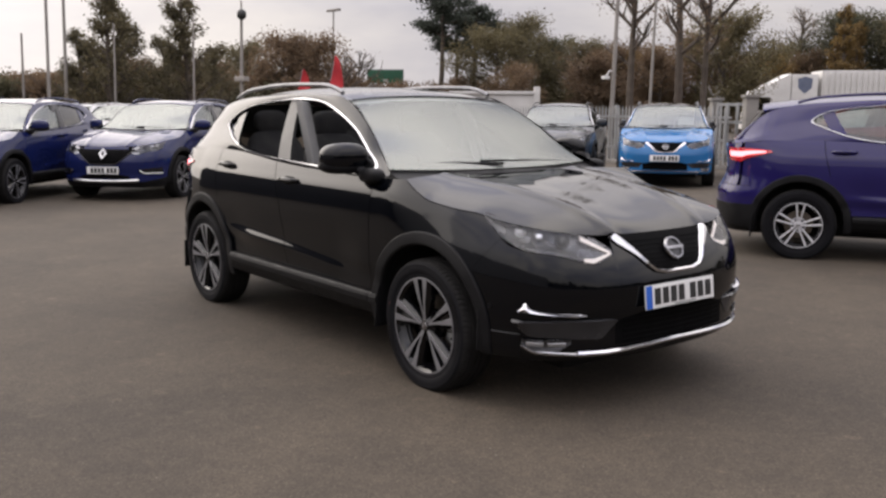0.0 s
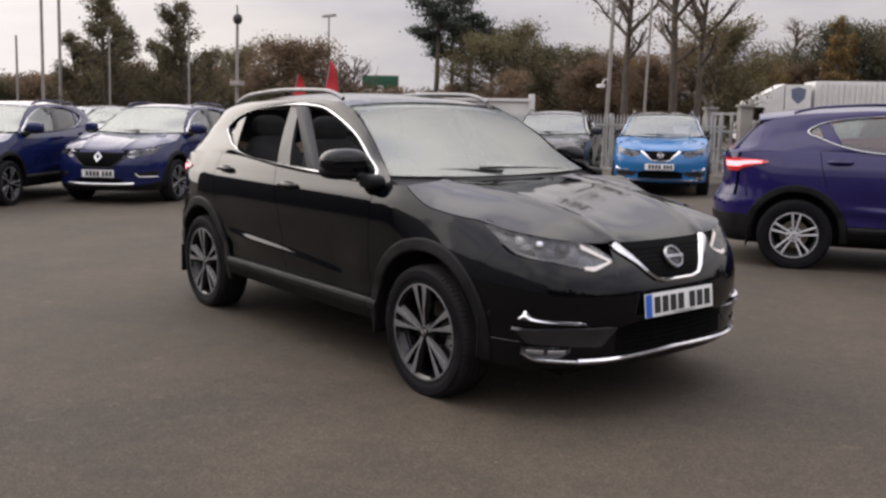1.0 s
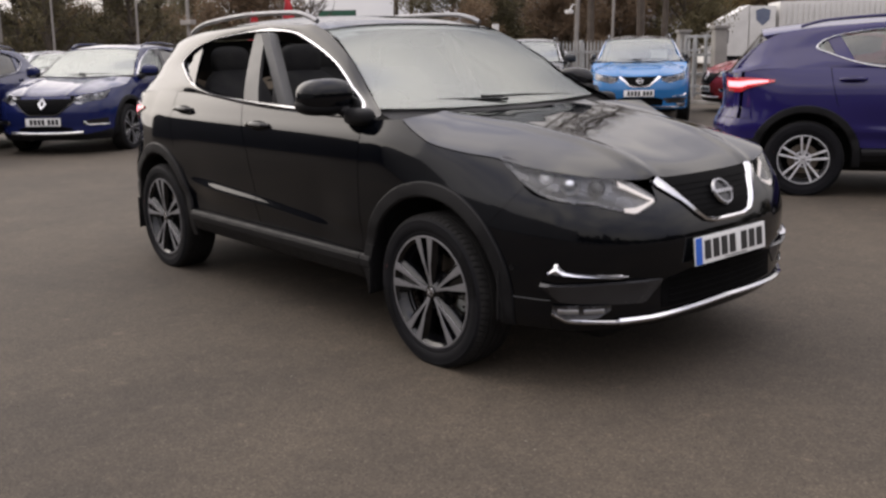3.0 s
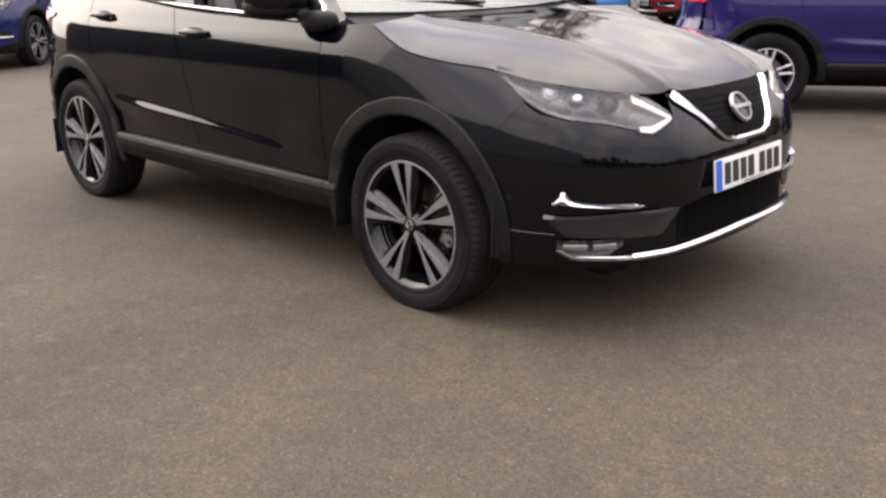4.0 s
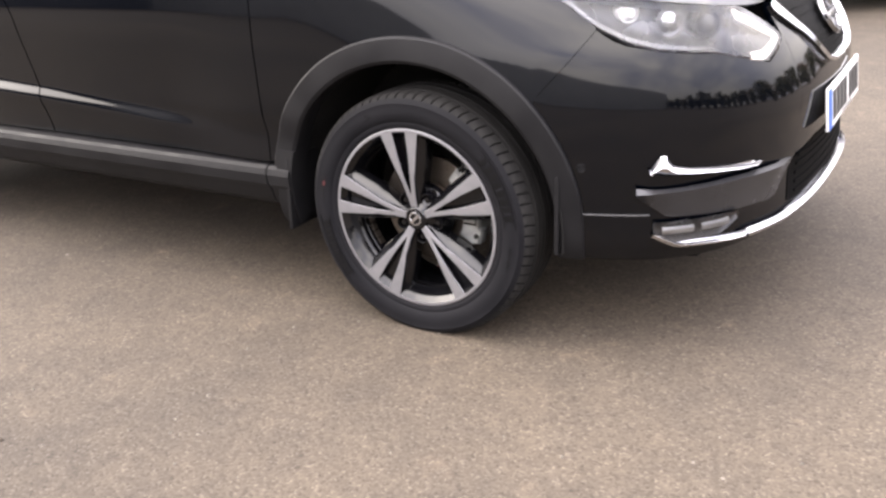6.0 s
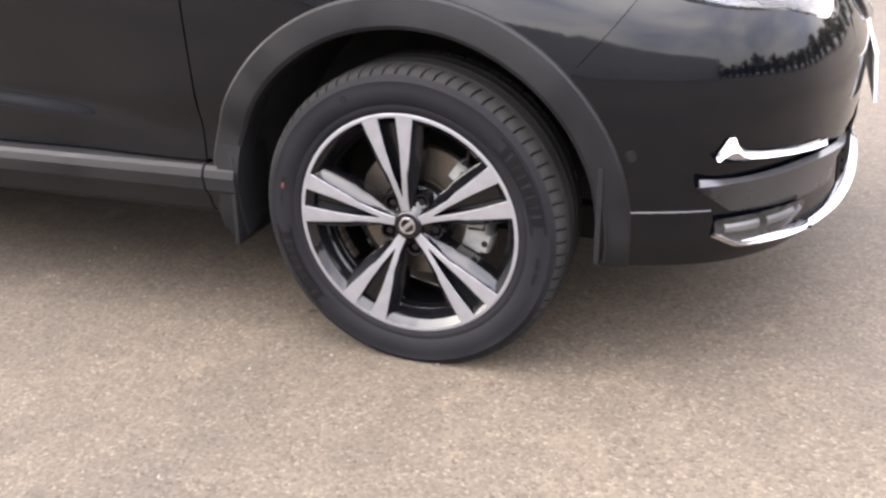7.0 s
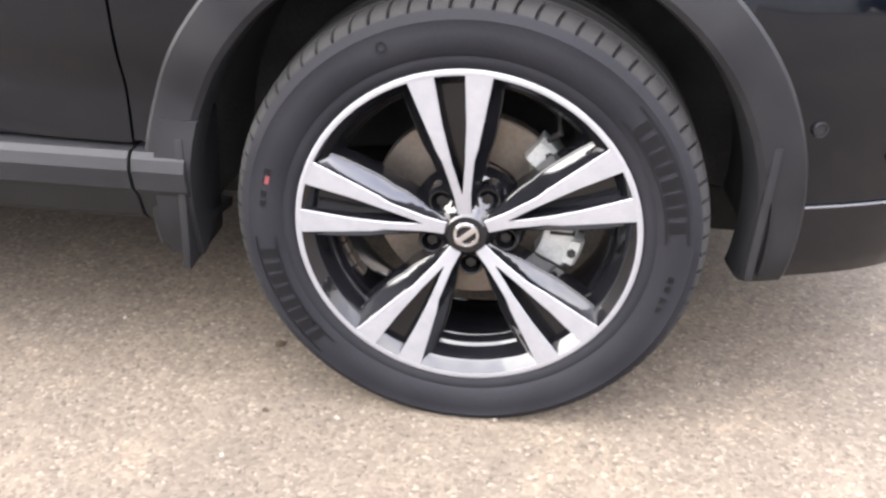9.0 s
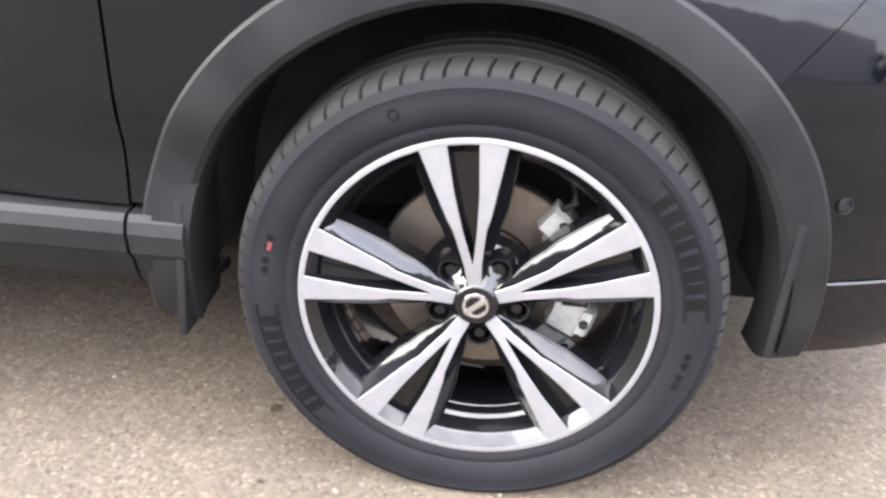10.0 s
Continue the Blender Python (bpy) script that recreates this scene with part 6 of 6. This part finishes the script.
# red feather flags
for b, away, h in ((-0.1165, 34, 3.35), (-0.152, 36, 2.95)):
    p = spot(b * away, away)
    flag = thing("feather_flag", "red feather flag on a thin pole", "flag", group="red flags")
    zz = np.linspace(0.7, h, 16)
    wide = 0.52 * np.sin(np.pi * (0.14 + 0.855 * (zz - 0.7) / (h - 0.7))) ** 0.55
    bend = 0.25 * ((zz - 0.7) / (h - 0.7)) ** 3
    g = np.stack([np.stack([bend - 0.0 + wide * u - 0.3, 0.05 * np.sin(5 * zz + 3 * u), zz], -1) for u in (0.0, 0.33, 0.66, 1.0)])
    v, f = sheet(g, 0.004, heart=np.array([0.0, 3.0, 1.0]))
    part("cloth", mesh_of("cloth", v, f, M["red_flag"]), flag)
    part("post", mesh_of("post", *tube([(-0.3, 0, 0), (-0.3, 0, 0.7), (bend[10] - 0.3, 0, zz[10]), (bend[-1] - 0.3, 0, h)], 0.015, 8), M["galvanised"]), flag)
    part("base_plate", from_bm("base_plate", block(-0.5, -0.1, -0.2, 0.2, 0, 0.04, 0.01), M["galvanised"]), flag)
    flag.matrix_world = pose(p.x, p.y, 0, 0, 0, turn)

# white cabin beyond the cars
p = spot(0.066 * 38, 38)
cabin = thing("site_cabin", "white site cabin beyond the parked cars", "cabin")
part("body", from_bm("body", block(-2.2, 1.15, -1.2, 1.2, 0.05, 2.02, 0.03), M["white_panel"]), cabin)
part("roof", from_bm("roof", block(-2.3, 1.2, -1.3, 1.3, 2.02, 2.14, 0.03), M["white_panel"]), cabin)
part("corner_post", from_bm("corner_post", block(1.12, 1.36, -1.3, -1.1, 0.0, 2.32, 0.02), M["white_panel"]), cabin)
cabin.matrix_world = pose(p.x, p.y, 0, 0, 0, turn)

# white lorry on the road beyond the fence
def lorry():
    """A cab with its roof deflector and a ribbed trailer; its nose at the origin, driving along -x."""
    root = thing("lorry", "white lorry with a ribbed trailer on the road beyond", "lorry")
    W = M["white_panel"]
    side = [(0.0, 0.75), (0.0, 1.25), (0.18, 2.35), (0.35, 2.62), (2.25, 2.75), (2.25, 0.75)]
    n = len(side)
    cab = [(x, y, z) for y in (-1.22, 1.22) for x, z in side]
    cab_me = mesh_of("cab", cab, [tuple(range(n)), tuple(range(2 * n - 1, n - 1, -1))] + [(k, n + k, n + (k + 1) % n, (k + 1) % n) for k in range(n)], W, 20)
    body = part("cab", cab_me, root)
    part("windscreen", mesh_of("windscreen", [(x - 0.012, y, z) for x, z in ((0.03, 1.42), (0.165, 2.24)) for y in (-1.1, 1.1)], [(0, 1, 3, 2)], M["tint"]), body)
    part("side_window", from_bm("side_window", block(0.35, 1.15, -1.235, -1.215, 1.45, 2.2, 0.0), M["tint"]), body)
    part("grille", from_bm("grille", block(-0.03, 0.02, -0.8, 0.8, 0.85, 1.2, 0.01), M["ink"]), body)
    part("bumper", from_bm("bumper", block(-0.10, 0.30, -1.24, 1.24, 0.35, 0.75, 0.04), W), root)
    wedge = [(0.55, y, 2.63) for y in (-1.0, 1.0)] + [(2.25, y, z) for z in (2.70, 3.55) for y in (-1.2, 1.2)]
    part("deflector", mesh_of("deflector", wedge, [(0, 1, 5, 4), (0, 4, 2), (1, 3, 5), (2, 4, 5, 3), (0, 2, 3, 1)], W, 20), root)
    part("mirror", from_bm("mirror", block(0.05, 0.2, -1.52, -1.28, 1.55, 2.15, 0.04), M["ink"]), root)
    part("side_panel", from_bm("side_panel", block(2.3, 3.75, -1.22, 1.22, 0.9, 3.5, 0.05), W), root, "smooth white panel with a dark shield shape")
    shield = [(2.62, 3.25), (3.03, 3.38), (3.44, 3.25), (3.40, 2.72), (3.03, 2.40), (2.66, 2.72)]
    part("shield_mark", mesh_of("shield_mark", [(x, -1.226, z) for x, z in shield], [tuple(range(6))], M["shield"]), root)
    part("trailer", from_bm("trailer", block(3.95, 15.5, -1.22, 1.22, 1.05, 3.72, 0.03), W), root)
    rib = from_bm("rib", block(-0.07, 0.07, -0.08, 0.0, 1.1, 3.62, 0.02), W)
    for k in range(38):
        part("rib", rib, root).matrix_basis = pose(4.15 + 0.30 * k, -1.222, 0)
    part("chassis", from_bm("chassis", block(0.5, 15.3, -0.45, 0.45, 0.65, 1.05, 0.02), M["ink"]), root)
    tyre = mesh_of("tyre", *joined(lathe([(0.0, -0.10), (0.28, -0.12), (0.30, -0.16), (0.48, -0.17), (0.52, -0.12), (0.52, 0.12), (0.48, 0.17), (0.0, 0.15)], 28)), M["rubber"])
    for x in (1.2, 4.6, 11.6, 12.9, 14.2):
        for y in (-1.05, 1.05):
            part("wheel", tyre, root).matrix_basis = pose(x, y, 0.54)
    return root


M["shield"] = textured("slate_blue_mark", (0.09, 0.11, 0.17), (0.12, 0.14, 0.2), 4, rough=0.5)
p = spot(0.330 * 52, 52)
lorry().matrix_world = pose(p.x, p.y, GROUND_Z, 0, 0, turn - 7) @ Matrix.Scale(0.96, 4)

# palisade fence behind the right-hand cars
f0, f1 = spot(0.05 * 30, 30), spot(0.315 * 22.5, 22.5)
run = (f1 - f0)
long = run.length
fence = thing("fence", "grey galvanised palisade fence", "fence")
fence.matrix_world = Matrix.Translation(f0) @ Matrix.Rotation(math.atan2(run.y, run.x), 4, "Z")
pale = mesh_of("pale", *joined(([(x, y, z) for z in (0.06, 1.42) for x, y in ((-0.032, 0.0), (-0.012, -0.012), (0.012, -0.012), (0.032, 0.0), (0.012, 0.008), (-0.012, 0.008))] + [(0, -0.004, 1.55)], quads(2, 6, True) + [(6 + k, 6 + (k + 1) % 6, 12) for k in range(6)])), M["galvanised"])
for k in range(int(long / 0.125)):
    part("pale", pale, fence).matrix_basis = pose(0.06 + 0.125 * k, 0, 0)
for z in (0.35, 1.2):
    part("rail", from_bm("rail", block(0, long, 0.012, 0.055, z, z + 0.06, 0.006), M["galvanised"]), fence)
post = from_bm("fence_post", block(-0.05, 0.05, 0.055, 0.12, 0.0, 1.55, 0.008), M["galvanised"])
for k in range(int(long / 2.75) + 1):
    part("fence_post", post, fence).matrix_basis = pose(2.75 * k, 0, 0)

# gates and their heavy posts
for b, away, w, h in ((0.298, 23.5, 0.26, 1.66), (0.336, 22.4, 0.30, 1.72)):
    p = spot(b * away, away)
    gp = thing("gate_post", "pale square gate post with a cap", "post", group="gate posts")
    part("shaft", from_bm("shaft", block(-w / 2, w / 2, -w / 2, w / 2, 0, h, 0.02), M["concrete"]), gp)
    part("cap", from_bm("cap", block(-w / 2 - 0.04, w / 2 + 0.04, -w / 2 - 0.04, w / 2 + 0.04, h, h + 0.07, 0.02), M["concrete"]), gp)
    gp.matrix_world = pose(p.x, p.y, 0, 0, 0, turn)
p0, p1 = spot(0.300 * 23.3, 23.3), spot(0.334 * 22.6, 22.6)
gate = thing("gate", "grey steel gate of square bars", "gate")
wide = (p1 - p0).length
for z in (0.15, 0.62, 1.08, 1.52):
    part("rail", from_bm("rail", block(0, wide, -0.03, 0.03, z, z + 0.07, 0.01), M["galvanised"]), gate)
for k in range(4):
    x = 0.03 + (wide - 0.06) * k / 3
    part("bar", from_bm("bar", block(x - 0.03, x + 0.03, -0.035, 0.035, 0.1, 1.6, 0.01), M["galvanised"]), gate)
gate.matrix_world = Matrix.Translation(p0) @ Matrix.Rotation(math.atan2((p1 - p0).y, (p1 - p0).x), 4, "Z")

# kerb in front of the fence
k0 = f0 - Vector((run.y, -run.x, 0)).normalized() * -1.0
kerb = thing("kerb", "pale concrete kerb along the fence", "kerb", Matrix.Translation(k0) @ Matrix.Rotation(math.atan2(run.y, run.x), 4, "Z"))
stone = from_bm("kerbstone", block(0, 0.905, -0.06, 0.065, -0.05, 0.11, 0.015), M["concrete"])
for k in range(int((long + 6) / 0.915)):
    part("kerbstone", stone, kerb).matrix_basis = pose(0.915 * k, 0, 0)
kerb["kind"] = "structure"

# far cars
white_paint = paint("white_paint", (0.62, 0.62, 0.62), (0.58, 0.58, 0.58))
silver_paint = paint("silver_paint", (0.26, 0.26, 0.265), (0.23, 0.23, 0.235))
for b, away, turn_to, mat, lab in ((-0.375, 27.0, -47, white_paint, "white SUV parked far behind"), (-0.425, 28.5, -47, white_paint, "white SUV parked far behind"), (-0.318, 20.8, -47, silver_paint, "silver SUV parked behind the dark blue one")):
    p = spot(b * away, away)
    far = copy_thing(row_car, pose(p.x, p.y, 0, 0, 0, turn_to))
    repainted(far, M["navy"], mat)
    tagged(far, lab)

red_paint = paint("dull_red_paint", (0.16, 0.018, 0.022), (0.19, 0.024, 0.028))
p = spot(0.366 * 19, 19)
red_car = copy_thing(row_car, pose(p.x, p.y, 0, 0, 0, -128))
repainted(red_car, M["navy"], red_paint)
tagged(red_car, "dull red SUV parked behind the violet-blue one")

# unseen walls added behind the first standpoint and beside the lot, for reflections
M["pale_cladding"] = textured("pale_wall_cladding", (0.34, 0.34, 0.335), (0.28, 0.28, 0.275), 0.6, rough=0.6, fine=12)
for name, x0, x1, y0, y1, h, mat, lab in (("wall_showroom", -24, 26, -22.4, -22.0, 6.2, "pale_cladding", "plain pale grey wall added out of view for reflections"), ("wall_wing", -24.4, -24.0, -22, -7.0, 5.6, "cladding", "plain dark grey wall added out of view for reflections")):
    wall = new(name, from_bm(name, block(x0, x1, y0, y1, 0, h, 0.02), M[mat]))
    tagged(wall, lab, "wall", kind="structure")


# loose grit and fallen leaves on the asphalt
grit_rng = random.Random(31)
verts, faces = [], []
for k in range(420):
    x, y = grit_rng.uniform(-2.2, 3.6), grit_rng.uniform(-4.2, -0.5)
    s = grit_rng.uniform(0.0022, 0.0062)
    a, b = len(verts), grit_rng.uniform(0, 6.28)
    for j in range(5):
        w = s * grit_rng.uniform(0.7, 1.3)
        verts.append((x + w * math.cos(b + 1.257 * j), y + w * math.sin(b + 1.257 * j), 0.0))
    verts.append((x + 0.2 * s, y, s * grit_rng.uniform(0.7, 1.1)))
    faces += [(a + j, a + (j + 1) % 5, a + 5) for j in range(5)]
M["pebble"] = foliage("pale_and_dark_grit", (0.02, 0.017, 0.014), (0.075, 0.064, 0.05), (0.15, 0.13, 0.105), 0.0)
loose = new("loose_grit", mesh_of("loose_grit", verts, faces, M["pebble"]))
loose.location.z = GROUND_Z
tagged(loose, "small pale and dark grit on asphalt", "grit", kind="stuff")
M["dead_leaf"] = foliage("dead_brown_leaf", (0.02, 0.014, 0.009), (0.04, 0.028, 0.016), (0.07, 0.05, 0.028))
leaf_kinds = []
for k in range(3):
    n, v = 7, [(0.0, 0.0, 0.003)]
    for j in range(n):
        a = 2 * math.pi * j / n
        w = 0.018 * (1 + 0.5 * math.cos(a)) * grit_rng.uniform(0.75, 1.2)
        v.append((w * math.cos(a), 0.6 * w * math.sin(a), 0.002 + grit_rng.uniform(0.0, 0.006)))
    leaf_kinds.append(mesh_of("fallen_leaf", v, [(0, 1 + j, 1 + (j + 1) % n) for j in range(n)], M["dead_leaf"]))
for k in range(14):
    x, y = grit_rng.uniform(-2.6, 3.2), grit_rng.uniform(-3.6, -0.4)
    lf = new("fallen_leaf", leaf_kinds[k % 3])
    lf.matrix_world = pose(x, y, GROUND_Z, 0, 0, grit_rng.uniform(0, 360)) @ Matrix.Scale(grit_rng.uniform(0.35, 0.75), 4)
    tagged(lf, "small dead brown leaf lying on asphalt", "leaf", "fallen leaves")
